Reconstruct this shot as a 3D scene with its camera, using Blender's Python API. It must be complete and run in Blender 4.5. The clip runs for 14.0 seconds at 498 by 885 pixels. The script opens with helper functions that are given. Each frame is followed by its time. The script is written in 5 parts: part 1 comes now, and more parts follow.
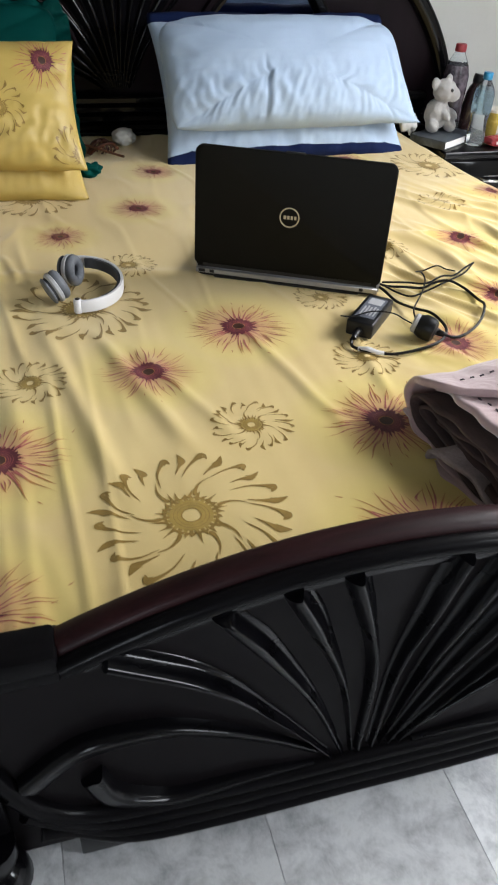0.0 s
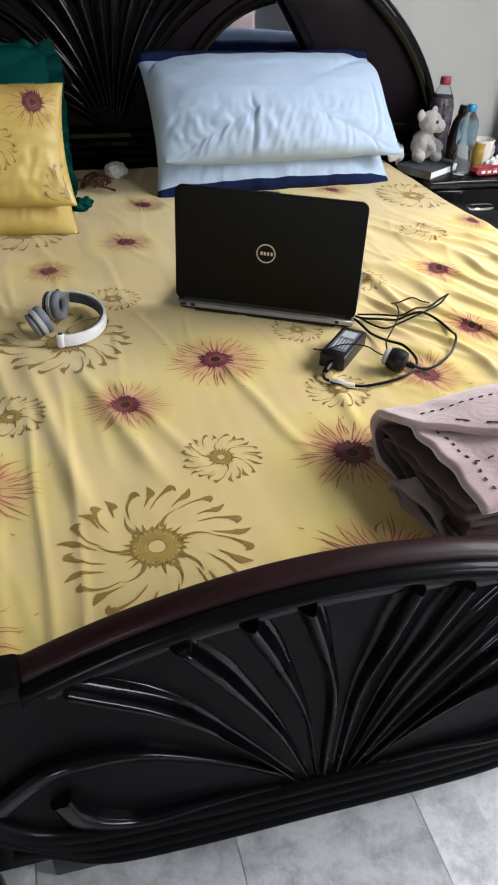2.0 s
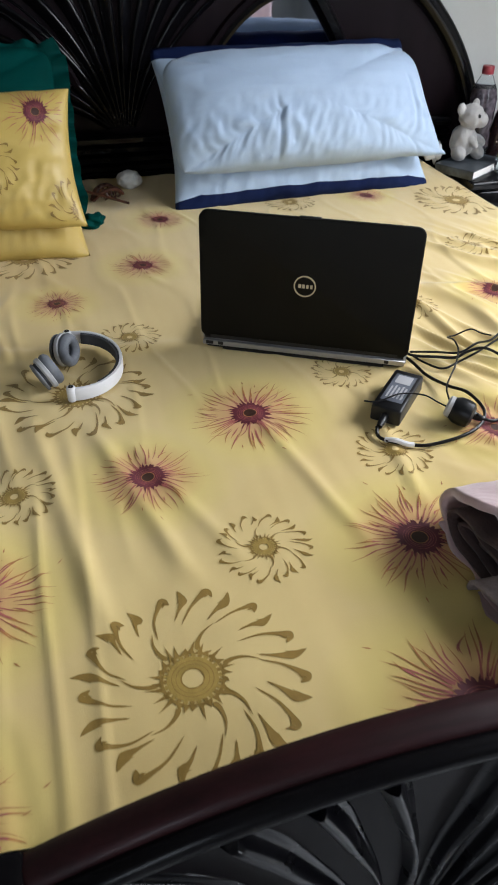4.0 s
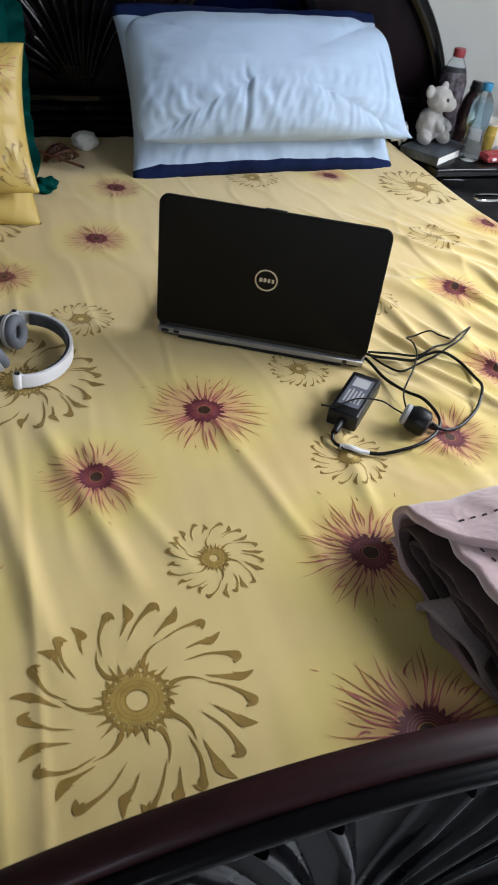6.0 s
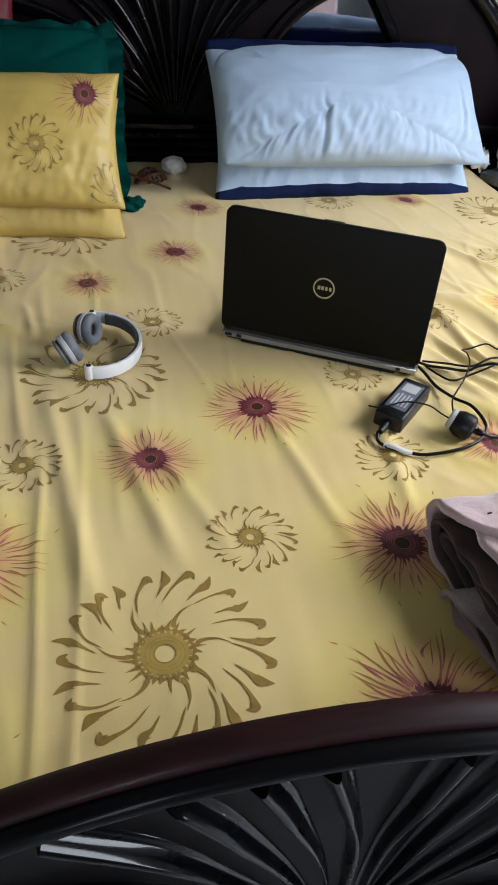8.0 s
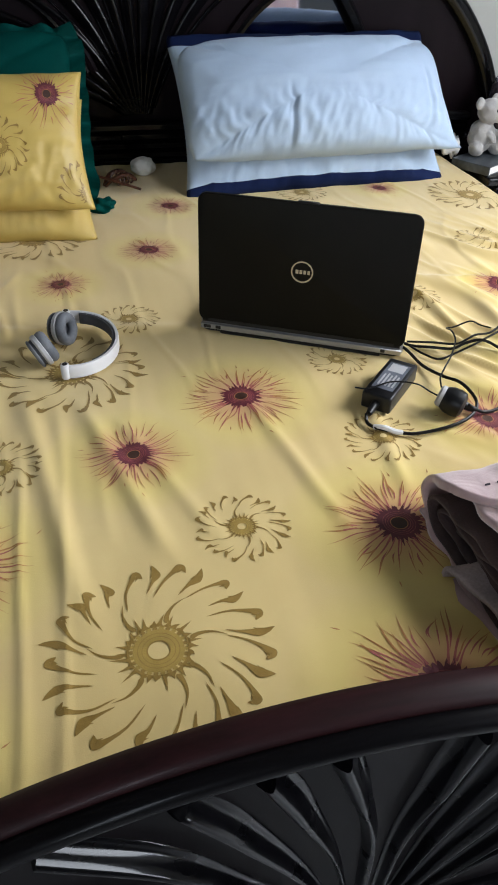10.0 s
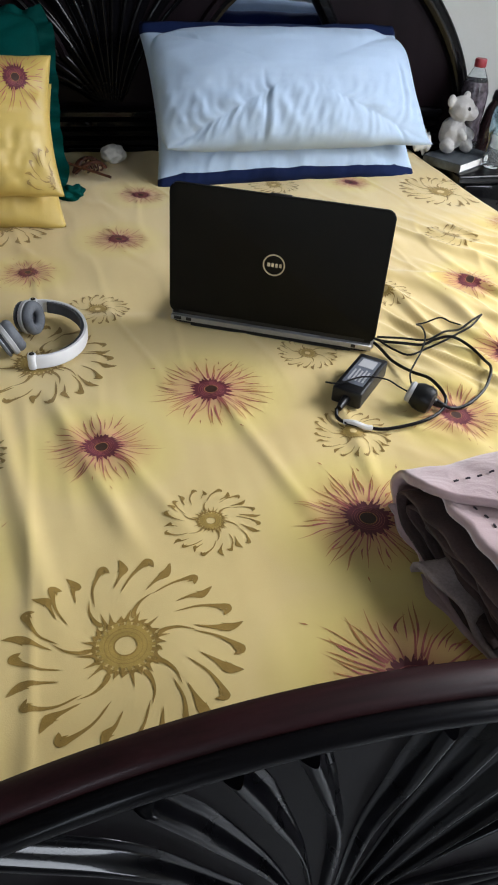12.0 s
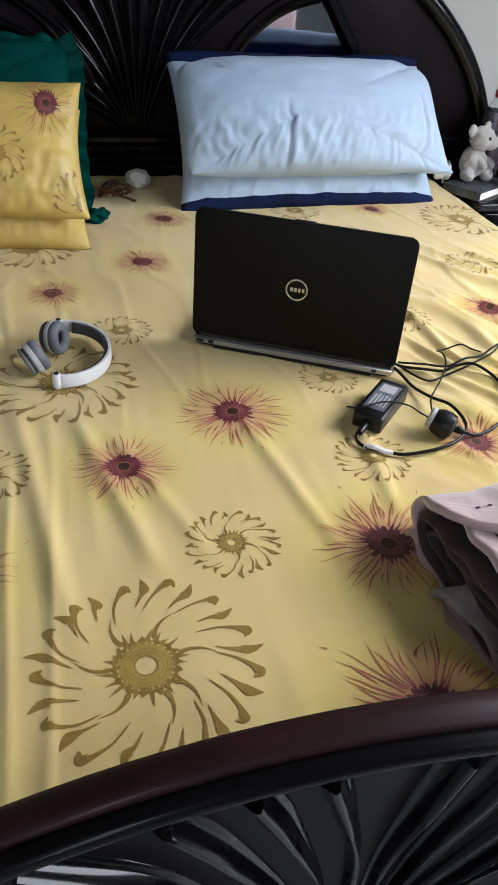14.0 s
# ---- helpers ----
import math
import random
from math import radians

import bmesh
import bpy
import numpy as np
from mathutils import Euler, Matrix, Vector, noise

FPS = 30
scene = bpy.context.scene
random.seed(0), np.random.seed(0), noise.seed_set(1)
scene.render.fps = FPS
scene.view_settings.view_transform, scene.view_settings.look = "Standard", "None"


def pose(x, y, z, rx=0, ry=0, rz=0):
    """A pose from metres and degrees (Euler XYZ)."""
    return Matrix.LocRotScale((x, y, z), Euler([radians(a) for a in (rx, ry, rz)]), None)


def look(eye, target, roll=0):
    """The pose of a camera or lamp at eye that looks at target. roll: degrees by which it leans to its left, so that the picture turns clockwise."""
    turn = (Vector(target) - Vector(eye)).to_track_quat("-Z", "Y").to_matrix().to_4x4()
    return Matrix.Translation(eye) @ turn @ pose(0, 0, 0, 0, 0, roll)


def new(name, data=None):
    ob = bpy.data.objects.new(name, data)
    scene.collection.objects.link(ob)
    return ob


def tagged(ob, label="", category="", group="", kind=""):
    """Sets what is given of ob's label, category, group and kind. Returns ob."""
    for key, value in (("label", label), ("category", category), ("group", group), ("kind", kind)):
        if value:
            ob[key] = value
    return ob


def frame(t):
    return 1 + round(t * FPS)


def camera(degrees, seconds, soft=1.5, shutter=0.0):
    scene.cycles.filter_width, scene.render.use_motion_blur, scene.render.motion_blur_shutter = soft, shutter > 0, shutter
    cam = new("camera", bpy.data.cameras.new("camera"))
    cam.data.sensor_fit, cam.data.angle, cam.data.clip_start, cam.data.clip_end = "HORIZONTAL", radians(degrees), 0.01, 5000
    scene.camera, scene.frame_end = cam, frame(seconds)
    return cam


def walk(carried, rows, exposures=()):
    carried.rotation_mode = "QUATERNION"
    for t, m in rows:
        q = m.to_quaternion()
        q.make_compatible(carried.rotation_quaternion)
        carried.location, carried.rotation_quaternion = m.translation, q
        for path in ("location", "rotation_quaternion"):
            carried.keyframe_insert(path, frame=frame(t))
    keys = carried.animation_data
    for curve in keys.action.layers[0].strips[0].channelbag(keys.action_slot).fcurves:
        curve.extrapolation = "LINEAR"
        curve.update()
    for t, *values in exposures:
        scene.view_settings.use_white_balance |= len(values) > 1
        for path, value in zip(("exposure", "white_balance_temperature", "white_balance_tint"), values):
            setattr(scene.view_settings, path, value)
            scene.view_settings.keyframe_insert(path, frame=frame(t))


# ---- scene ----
cam = camera(37.2, 14.0, 1.8, 0.5)
PATH = [
    (0, (-0.355, -0.466, 1.11), (0.13, 1.057, -0.093), 3.5),
    (0.5, (-0.333, -0.498, 1.14), (0.126, 1.001, -0.101), 3.5),
    (1, (-0.313, -0.501, 1.159), (0.118, 1.063, -0.011), 2.9),
    (1.5, (-0.305, -0.501, 1.155), (0.134, 1.055, -0.023), 2.8),
    (2, (-0.302, -0.501, 1.156), (0.163, 1.056, -0.011), 2.7),
    (2.5, (-0.297, -0.488, 1.152), (0.155, 1.115, 0.046), 1.9),
    (2.7, (-0.293, -0.482, 1.153), (0.146, 1.138, 0.065), 1.6),
    (4.8, (-0.28, -0.153, 1.152), (0.168, 1.277, -0.172), 0.1),
    (5, (-0.283, -0.148, 1.155), (0.245, 1.242, -0.183), 2.2),
    (5.5, (-0.291, -0.166, 1.189), (0.303, 1.25, -0.093), 5.9),
    (6, (-0.279, -0.202, 1.188), (0.269, 1.232, -0.093), 7.1),
    (6.5, (-0.253, -0.248, 1.193), (0.05, 1.246, -0.101), 3.0),
    (7, (-0.238, -0.293, 1.195), (-0.134, 1.253, -0.07), 0.1),
    (7.5, (-0.238, -0.308, 1.195), (0.023, 1.261, -0.018), 3.1),
    (8, (-0.238, -0.303, 1.185), (0.087, 1.24, -0.045), 4.4),
    (8.2, (-0.233, -0.3, 1.182), (0.104, 1.24, -0.049), 4.2),
    (10.3, (-0.231, -0.293, 1.129), (0.14, 1.26, -0.075), 1.1),
    (10.5, (-0.229, -0.291, 1.127), (0.187, 1.231, -0.101), 2.2),
    (11, (-0.226, -0.293, 1.128), (0.251, 1.191, -0.125), 3.8),
    (11.5, (-0.232, -0.288, 1.13), (0.216, 1.217, -0.109), 3.7),
    (12, (-0.233, -0.288, 1.132), (0.209, 1.236, -0.085), 4.2),
    (12.5, (-0.238, -0.289, 1.135), (0.202, 1.254, -0.059), 4.4),
    (13, (-0.241, -0.289, 1.137), (0.184, 1.271, -0.039), 4.5),
    (13.5, (-0.244, -0.29, 1.138), (0.174, 1.274, -0.036), 4.4),
    (14, (-0.247, -0.29, 1.137), (0.167, 1.276, -0.036), 4.5),
]
walk(cam, [(t, look(eye, target, roll)) for t, eye, target, roll in PATH],
     [(0, -0.05, 6450, 11), (2.7, -0.05, 6430, 12), (4.8, -0.29, 6080, 11), (8.2, -0.19, 6130, 11), (10.3, -0.16, 6220, 11), (14, -0.15, 6180, 11)])


# ---- world, sun, large lights, exposure ----
world = bpy.data.worlds.new("world")
scene.world = world
world.use_nodes = True
wn = world.node_tree.nodes
sky = wn.new("ShaderNodeTexSky")
sky.sky_type = "NISHITA"
sky.sun_disc = False
sky.sun_elevation, sky.sun_rotation = radians(48), radians(125)
world.node_tree.links.new(sky.outputs[0], wn["Background"].inputs[0])
wn["Background"].inputs[1].default_value = 0.1


def area_light(name, m, sx, sy, watts, colour, spread):
    d = bpy.data.lights.new(name, "AREA")
    d.shape, d.size, d.size_y, d.energy, d.color = "RECTANGLE", sx, sy, watts, colour
    d.spread = radians(spread)
    ob = new(name, d)
    ob.matrix_world = m
    return ob


# daylight entering the side window and the two glazed doors behind the camera's way
area_light("window_daylight", look((1.90, 0.55, 1.60), (1.20, 0.58, 0.45)), 1.25, 0.90, 47, (0.97, 0.985, 1.0), 125)
area_light("door_daylight", look((-1.30, -2.38, 1.25), (0.0, 0.0, 0.40)), 0.45, 1.5, 13, (0.86, 0.93, 1.0), 140)
area_light("side_door_daylight", look((1.90, -1.15, 1.25), (0.55, 0.0, 0.40)), 0.50, 1.5, 19, (0.90, 0.95, 1.0), 120)


# ---- materials ----
def material(name):
    m = bpy.data.materials.new(name)
    m.use_nodes = True
    nt = m.node_tree
    return m, nt, nt.nodes["Principled BSDF"]


def add(nt, kind, **inputs):
    n = nt.nodes.new(kind)
    for k, v in inputs.items():
        n.inputs[k.replace("_", " ")].default_value = v
    return n


def ramp(nt, fac, stops):
    r = nt.nodes.new("ShaderNodeValToRGB")
    els = r.color_ramp.elements
    while len(els) < len(stops):
        els.new(0.5)
    for e, (p, c) in zip(els, stops):
        e.position, e.color = p, (*c, 1)
    nt.links.new(fac, r.inputs[0])
    return r.outputs[0]


def rgb(c, k):
    return tuple(min(1.0, v * k) for v in c)


def coords(nt, scale=(1, 1, 1), rot=(0, 0, 0)):
    tc = nt.nodes.new("ShaderNodeTexCoord")
    mp = nt.nodes.new("ShaderNodeMapping")
    mp.inputs["Scale"].default_value, mp.inputs["Rotation"].default_value = scale, rot
    nt.links.new(tc.outputs["Object"], mp.inputs[0])
    return mp.outputs[0]


def bump(nt, bsdf, height, strength, distance=0.002):
    b = nt.nodes.new("ShaderNodeBump")
    b.inputs["Strength"].default_value, b.inputs["Distance"].default_value = strength, distance
    nt.links.new(height, b.inputs["Height"])
    nt.links.new(b.outputs[0], bsdf.inputs["Normal"])


def surface(name, colour, rough, scale=8.0, vary=0.2, fine=120.0, relief=0.15, metal=0.0, spec=0.5, stretch=(1, 1, 1), sheen=0.0, coat=0.0, rough_vary=0.1):
    """A surface with blotches at one scale, grain at another, and fine relief."""
    m, nt, b = material(name)
    v = coords(nt, stretch)
    n1, n2 = add(nt, "ShaderNodeTexNoise", Scale=scale, Detail=5.0), add(nt, "ShaderNodeTexNoise", Scale=fine, Detail=3.0)
    for n in (n1, n2):
        nt.links.new(v, n.inputs["Vector"])
    c1 = ramp(nt, n1.outputs[0], [(0.3, rgb(colour, 1 - vary)), (0.7, rgb(colour, 1 + vary))])
    mix = nt.nodes.new("ShaderNodeMix")
    mix.data_type, mix.blend_type = "RGBA", "MULTIPLY"
    mix.inputs["Factor"].default_value = 0.5
    c2 = ramp(nt, n2.outputs[0], [(0.3, (1 - vary,) * 3), (0.7, (1.0,) * 3)])
    nt.links.new(c1, mix.inputs["A"])
    nt.links.new(c2, mix.inputs["B"])
    nt.links.new(mix.outputs["Result"], b.inputs["Base Color"])
    mr = nt.nodes.new("ShaderNodeMapRange")
    mr.inputs["To Min"].default_value, mr.inputs["To Max"].default_value = max(0.02, rough - rough_vary), min(1.0, rough + rough_vary)
    nt.links.new(n1.outputs[0], mr.inputs["Value"])
    nt.links.new(mr.outputs[0], b.inputs["Roughness"])
    b.inputs["Metallic"].default_value = metal
    b.inputs["Specular IOR Level"].default_value = spec
    b.inputs["Sheen Weight"].default_value = sheen
    b.inputs["Coat Weight"].default_value = coat
    b.inputs["Coat Roughness"].default_value = 0.09
    if relief:
        bump(nt, b, n2.outputs[0], relief)
    return m


WOOD = surface("dark_mahogany", (0.0028, 0.0026, 0.0034), 0.3, 3.0, 0.35, 40.0, 0.03, spec=0.04, stretch=(0.6, 6, 6), rough_vary=0.04, coat=0.55)
WOOD_GLOSS = surface("lacquered_black_mahogany", (0.0028, 0.0026, 0.0034), 0.28, 3.0, 0.35, 40.0, 0.02, spec=0.05, stretch=(0.6, 6, 6), rough_vary=0.04, coat=0.45)
WOOD_DULL = surface("satin_black_mahogany", (0.0036, 0.0032, 0.0038), 0.36, 3.0, 0.35, 40.0, 0.03, spec=0.05, stretch=(0.6, 6, 6), rough_vary=0.05, coat=0.09)
WOOD_RAIL = surface("red_mahogany", (0.021, 0.0047, 0.0057), 0.52, 4.0, 0.5, 40.0, 0.06, coat=0.05, spec=0.18, stretch=(0.6, 8, 8), rough_vary=0.05)
WOOD_PANEL = surface("dull_mahogany_panel", (0.0048, 0.0037, 0.0043), 0.48, 3.0, 0.25, 60.0, 0.06, coat=0.06, spec=0.07, stretch=(6, 6, 0.8), rough_vary=0.05)
HEAD_PANEL = surface("dark_headboard_veneer", (0.0075, 0.0042, 0.0058), 0.40, 3.0, 0.25, 60.0, 0.05, coat=0.06, spec=0.07, stretch=(6, 6, 0.8), rough_vary=0.05)
WALL = surface("cream_wall_paint", (0.50, 0.505, 0.48), 0.75, 1.5, 0.04, 90.0, 0.12)
CEILING = surface("off_white_ceiling_paint", (0.42, 0.42, 0.40), 0.8, 2.0, 0.03, 90.0, 0.1)
SKIRT = surface("skirting_stone", (0.3, 0.28, 0.26), 0.4, 9.0, 0.2)
BLUE = surface("pale_blue_cotton", (0.345, 0.445, 0.585), 0.75, 5.0, 0.06, 500.0, 0.25, sheen=0.1)
NAVY = surface("navy_cotton", (0.005, 0.012, 0.052), 0.8, 8.0, 0.2, 400.0, 0.25, spec=0.12)
GREEN = surface("green_satin", (0.0, 0.046, 0.040), 0.75, 8.0, 0.2, 300.0, 0.2, spec=0.06)
RED = surface("red_cloth", (0.17, 0.01, 0.025), 0.6, 8.0, 0.2, 300.0, 0.2)
YELLOW_PLAIN = surface("yellow_satin_plain", (0.52, 0.375, 0.098), 0.42, 6.0, 0.06, 500.0, 0.2)
BROWN = surface("brown_print", (0.27, 0.165, 0.03), 0.45, 60.0, 0.12, 500.0, 0.15, sheen=0.12)
BROWN_PALE = surface("pale_brown_print", (0.36, 0.24, 0.05), 0.45, 60.0, 0.15, 500.0, 0.15, sheen=0.12)
MAROON = surface("maroon_print", (0.125, 0.021, 0.032), 0.45, 60.0, 0.2, 500.0, 0.15, sheen=0.03)
ROSE = surface("rose_print", (0.40, 0.115, 0.095), 0.45, 60.0, 0.2, 500.0, 0.15, sheen=0.03)
RUST = surface("rust_print", (0.46, 0.205, 0.068), 0.45, 60.0, 0.2, 500.0, 0.15, sheen=0.03)
SEED = surface("dark_brown_print", (0.05, 0.022, 0.014), 0.45, 60.0, 0.2, 500.0, 0.15)
BLACK_LID = surface("black_rubber_paint", (0.0048, 0.0045, 0.0034), 0.55, 12.0, 0.3, 300.0, 0.05, spec=0.14)
BLACK = surface("black_plastic", (0.006, 0.006, 0.007), 0.4, 20.0, 0.3, 200.0, 0.05, spec=0.35)
SILVER = surface("brushed_silver", (0.33, 0.33, 0.34), 0.35, 20.0, 0.1, 200.0, 0.05, metal=0.8)
CHROME = surface("chrome", (0.75, 0.75, 0.76), 0.12, 20.0, 0.05, 200.0, 0.0, metal=1.0)
GOLDEN = surface("brushed_logo_metal", (0.62, 0.56, 0.42), 0.35, 20.0, 0.1, 200.0, 0.05, metal=0.6)
SCREEN = surface("dark_screen", (0.004, 0.004, 0.005), 0.12, 5.0, 0.1, 50.0, 0.0)
KEYCAP = surface("black_keys", (0.012, 0.012, 0.013), 0.5, 40.0, 0.2, 200.0, 0.1)
WHITE_PLASTIC = surface("white_plastic", (0.72, 0.72, 0.74), 0.35, 12.0, 0.04, 200.0, 0.03)
GREY_PLASTIC = surface("pale_grey_plastic", (0.42, 0.42, 0.43), 0.45, 12.0, 0.06, 200.0, 0.03)
GREY_FOAM = surface("grey_leatherette", (0.16, 0.17, 0.19), 0.6, 25.0, 0.25, 250.0, 0.3)
GREY_DARK = surface("dark_grey_padding", (0.05, 0.052, 0.06), 0.65, 25.0, 0.2, 250.0, 0.3)
LABEL = surface("grey_sticker", (0.11, 0.12, 0.145), 0.4, 30.0, 0.2, 100.0, 0.0)
PAPER = surface("white_paper", (0.75, 0.73, 0.70), 0.8, 20.0, 0.06, 90.0, 0.2)
BOOK = surface("dark_patterned_cover", (0.05, 0.06, 0.07), 0.4, 25.0, 0.6, 90.0, 0.1)
RED_CAP = surface("red_cap_plastic", (0.26, 0.025, 0.035), 0.4)
BLUE_CAP = surface("blue_cap_plastic", (0.02, 0.22, 0.42), 0.35)
MUG = surface("glazed_mug", (0.70, 0.66, 0.60), 0.25, 9.0, 0.05)
MUG_YELLOW = surface("yellow_glaze", (0.46, 0.34, 0.07), 0.25, 30.0, 0.25)
RED_WRAP = surface("red_wrapper", (0.30, 0.03, 0.04), 0.3, 30.0, 0.25)
PURPLE = surface("purple_cloth", (0.06, 0.035, 0.14), 0.7, 12.0, 0.3)
CURTAIN = surface("brown_curtain", (0.085, 0.06, 0.055), 0.8, 6.0, 0.2, 300.0, 0.3)
TIGER = surface("brown_tortoise_plastic", (0.10, 0.035, 0.02), 0.3, 40.0, 0.6)
COTTON = surface("white_cotton", (0.72, 0.72, 0.70), 0.9, 40.0, 0.06, 200.0, 0.6)
FRAME_WHITE = surface("white_window_frame", (0.70, 0.70, 0.69), 0.4, 10.0, 0.05)
COLA = surface("cola_in_bottle", (0.018, 0.008, 0.008), 0.15)
WRAP_LABEL = surface("dark_bottle_label", (0.085, 0.070, 0.085), 0.22, 42.0, 0.95, 90.0, 0.05)
GROUT = surface("grey_grout", (0.55, 0.56, 0.57), 0.8, 30.0, 0.2)
TWINE = surface("black_cable_rubber", (0.004, 0.004, 0.0045), 0.34, spec=0.2)


def glass(name, colour, rough=0.03, ior=1.45, through_=1.0):
    m, nt, b = material(name)
    b.inputs["Base Color"].default_value = (*colour, 1)
    b.inputs["Transmission Weight"].default_value = through_
    b.inputs["Roughness"].default_value, b.inputs["IOR"].default_value = rough, ior
    return m


CLEAR = glass("clear_pet", (0.90, 0.95, 0.99), 0.08, 1.16, 0.96)
BLUE_PET = glass("blue_label_pet", (0.55, 0.76, 0.88), 0.14, 1.15, 0.86)
PANE = glass("window_glass", (0.97, 0.98, 0.98), 0.0, 1.45)
MIRROR, _nt, _b = material("mirror_glass")
_b.inputs["Base Color"].default_value = (0.60, 0.66, 0.78, 1)
_b.inputs["Metallic"].default_value, _b.inputs["Roughness"].default_value = 1.0, 0.04


def tile_material():
    m, nt, b = material("grey_marble_tile")
    v = coords(nt)
    info = nt.nodes.new("ShaderNodeObjectInfo")
    shift = nt.nodes.new("ShaderNodeVectorMath")
    shift.operation = "MULTIPLY_ADD"
    comb = nt.nodes.new("ShaderNodeCombineXYZ")
    for k in range(3):
        nt.links.new(info.outputs["Random"], comb.inputs[k])
    nt.links.new(comb.outputs[0], shift.inputs[0])
    shift.inputs[1].default_value = (37, 53, 71)
    nt.links.new(v, shift.inputs[2])
    n = add(nt, "ShaderNodeTexNoise", Scale=15.0, Detail=9.0, Roughness=0.74, Distortion=0.25)
    nt.links.new(shift.outputs[0], n.inputs["Vector"])
    c = ramp(nt, n.outputs[0], [(0.30, (0.27, 0.275, 0.285)), (0.44, (0.46, 0.465, 0.475)), (0.58, (0.64, 0.645, 0.65)), (0.72, (0.47, 0.465, 0.46))])
    k = nt.nodes.new("ShaderNodeMapRange")
    k.inputs["To Min"].default_value, k.inputs["To Max"].default_value = 0.85, 1.4
    nt.links.new(info.outputs["Random"], k.inputs["Value"])
    mul = nt.nodes.new("ShaderNodeVectorMath")
    mul.operation = "SCALE"
    nt.links.new(c, mul.inputs[0])
    nt.links.new(k.outputs[0], mul.inputs["Scale"])
    nt.links.new(mul.outputs[0], b.inputs["Base Color"])
    b.inputs["Roughness"].default_value = 0.38
    bump(nt, b, n.outputs[0], 0.08)
    return m


TILE = tile_material()


def spread_material(name):
    """Golden satin; the lime bloom printed round each red flower is stored per vertex."""
    m, nt, b = material(name)
    at = nt.nodes.new("ShaderNodeAttribute")
    at.attribute_name = "bloom"
    v = coords(nt)
    n = add(nt, "ShaderNodeTexNoise", Scale=5.0, Detail=4.0)
    w = add(nt, "ShaderNodeTexNoise", Scale=700.0, Detail=2.0)
    nt.links.new(v, n.inputs["Vector"])
    nt.links.new(v, w.inputs["Vector"])
    base = ramp(nt, n.outputs[0], [(0.3, (0.62, 0.462, 0.188)), (0.7, (0.685, 0.527, 0.225))])
    mix = nt.nodes.new("ShaderNodeMix")
    mix.data_type = "RGBA"
    nt.links.new(at.outputs["Fac"], mix.inputs["Factor"])
    nt.links.new(base, mix.inputs["A"])
    mix.inputs["B"].default_value = (0.69, 0.575, 0.095, 1)
    tint = nt.nodes.new("ShaderNodeAttribute")
    tint.attribute_name = "blush"
    warm = nt.nodes.new("ShaderNodeMix")
    warm.data_type = "RGBA"
    nt.links.new(tint.outputs["Fac"], warm.inputs["Factor"])
    nt.links.new(mix.outputs["Result"], warm.inputs["A"])
    warm.inputs["B"].default_value = (0.50, 0.205, 0.125, 1)
    nt.links.new(warm.outputs["Result"], b.inputs["Base Color"])
    b.inputs["Roughness"].default_value = 0.37
    b.inputs["Sheen Weight"].default_value = 0.3
    bump(nt, b, w.outputs[0], 0.12, 0.001)
    return m


SPREAD = spread_material("printed_yellow_satin")


def blanket_material():
    m, nt, b = material("mauve_fleece")
    v = coords(nt)
    vor = add(nt, "ShaderNodeTexVoronoi", Scale=17.0)
    wob = add(nt, "ShaderNodeTexNoise", Scale=30.0, Detail=2.0)
    n = add(nt, "ShaderNodeTexNoise", Scale=7.0, Detail=5.0)
    f = add(nt, "ShaderNodeTexNoise", Scale=350.0, Detail=2.0)
    for q in (vor, wob, n, f):
        nt.links.new(v, q.inputs["Vector"])
    c = ramp(nt, n.outputs[0], [(0.3, (0.39, 0.265, 0.27)), (0.7, (0.55, 0.395, 0.395))])
    nt.links.new(c, b.inputs["Base Color"])
    b.inputs["Roughness"].default_value = 0.9
    b.inputs["Sheen Weight"].default_value = 0.5
    # embossed rings round scattered centres, over the pile
    turns = nt.nodes.new("ShaderNodeMath")
    turns.operation = "MULTIPLY_ADD"
    nt.links.new(vor.outputs["Distance"], turns.inputs[0])
    turns.inputs[1].default_value = 30.0
    nt.links.new(wob.outputs[0], turns.inputs[2])
    ring = nt.nodes.new("ShaderNodeMath")
    ring.operation = "SINE"
    nt.links.new(turns.outputs[0], ring.inputs[0])
    s = nt.nodes.new("ShaderNodeMath")
    s.operation = "MULTIPLY_ADD"
    nt.links.new(ring.outputs[0], s.inputs[0])
    s.inputs[1].default_value = 0.35
    nt.links.new(f.outputs[0], s.inputs[2])
    bump(nt, b, s.outputs[0], 0.22, 0.002)
    return m


FLEECE = blanket_material()
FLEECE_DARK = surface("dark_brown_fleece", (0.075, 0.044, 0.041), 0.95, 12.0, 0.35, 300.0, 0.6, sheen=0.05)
FLEECE_GREY = surface("grey_brown_fleece", (0.40, 0.325, 0.325), 0.95, 9.0, 0.45, 300.0, 0.6, sheen=0.15)
THREAD = surface("dark_thread", (0.02, 0.012, 0.02), 0.8)


# ---- builders ----
def finish(me, mats, smooth=True, sharp=40):
    for m in mats if isinstance(mats, (list, tuple)) else [mats]:
        me.materials.append(m)
    if smooth:
        me.polygons.foreach_set("use_smooth", [True] * len(me.polygons))
        if sharp:
            me.set_sharp_from_angle(angle=radians(sharp))
    me.update()
    return me


def mesh_of(bm, name, mats, smooth=True, sharp=40):
    me = bpy.data.meshes.new(name)
    bmesh.ops.recalc_face_normals(bm, faces=bm.faces)
    bm.to_mesh(me)
    bm.free()
    return finish(me, mats, smooth, sharp)


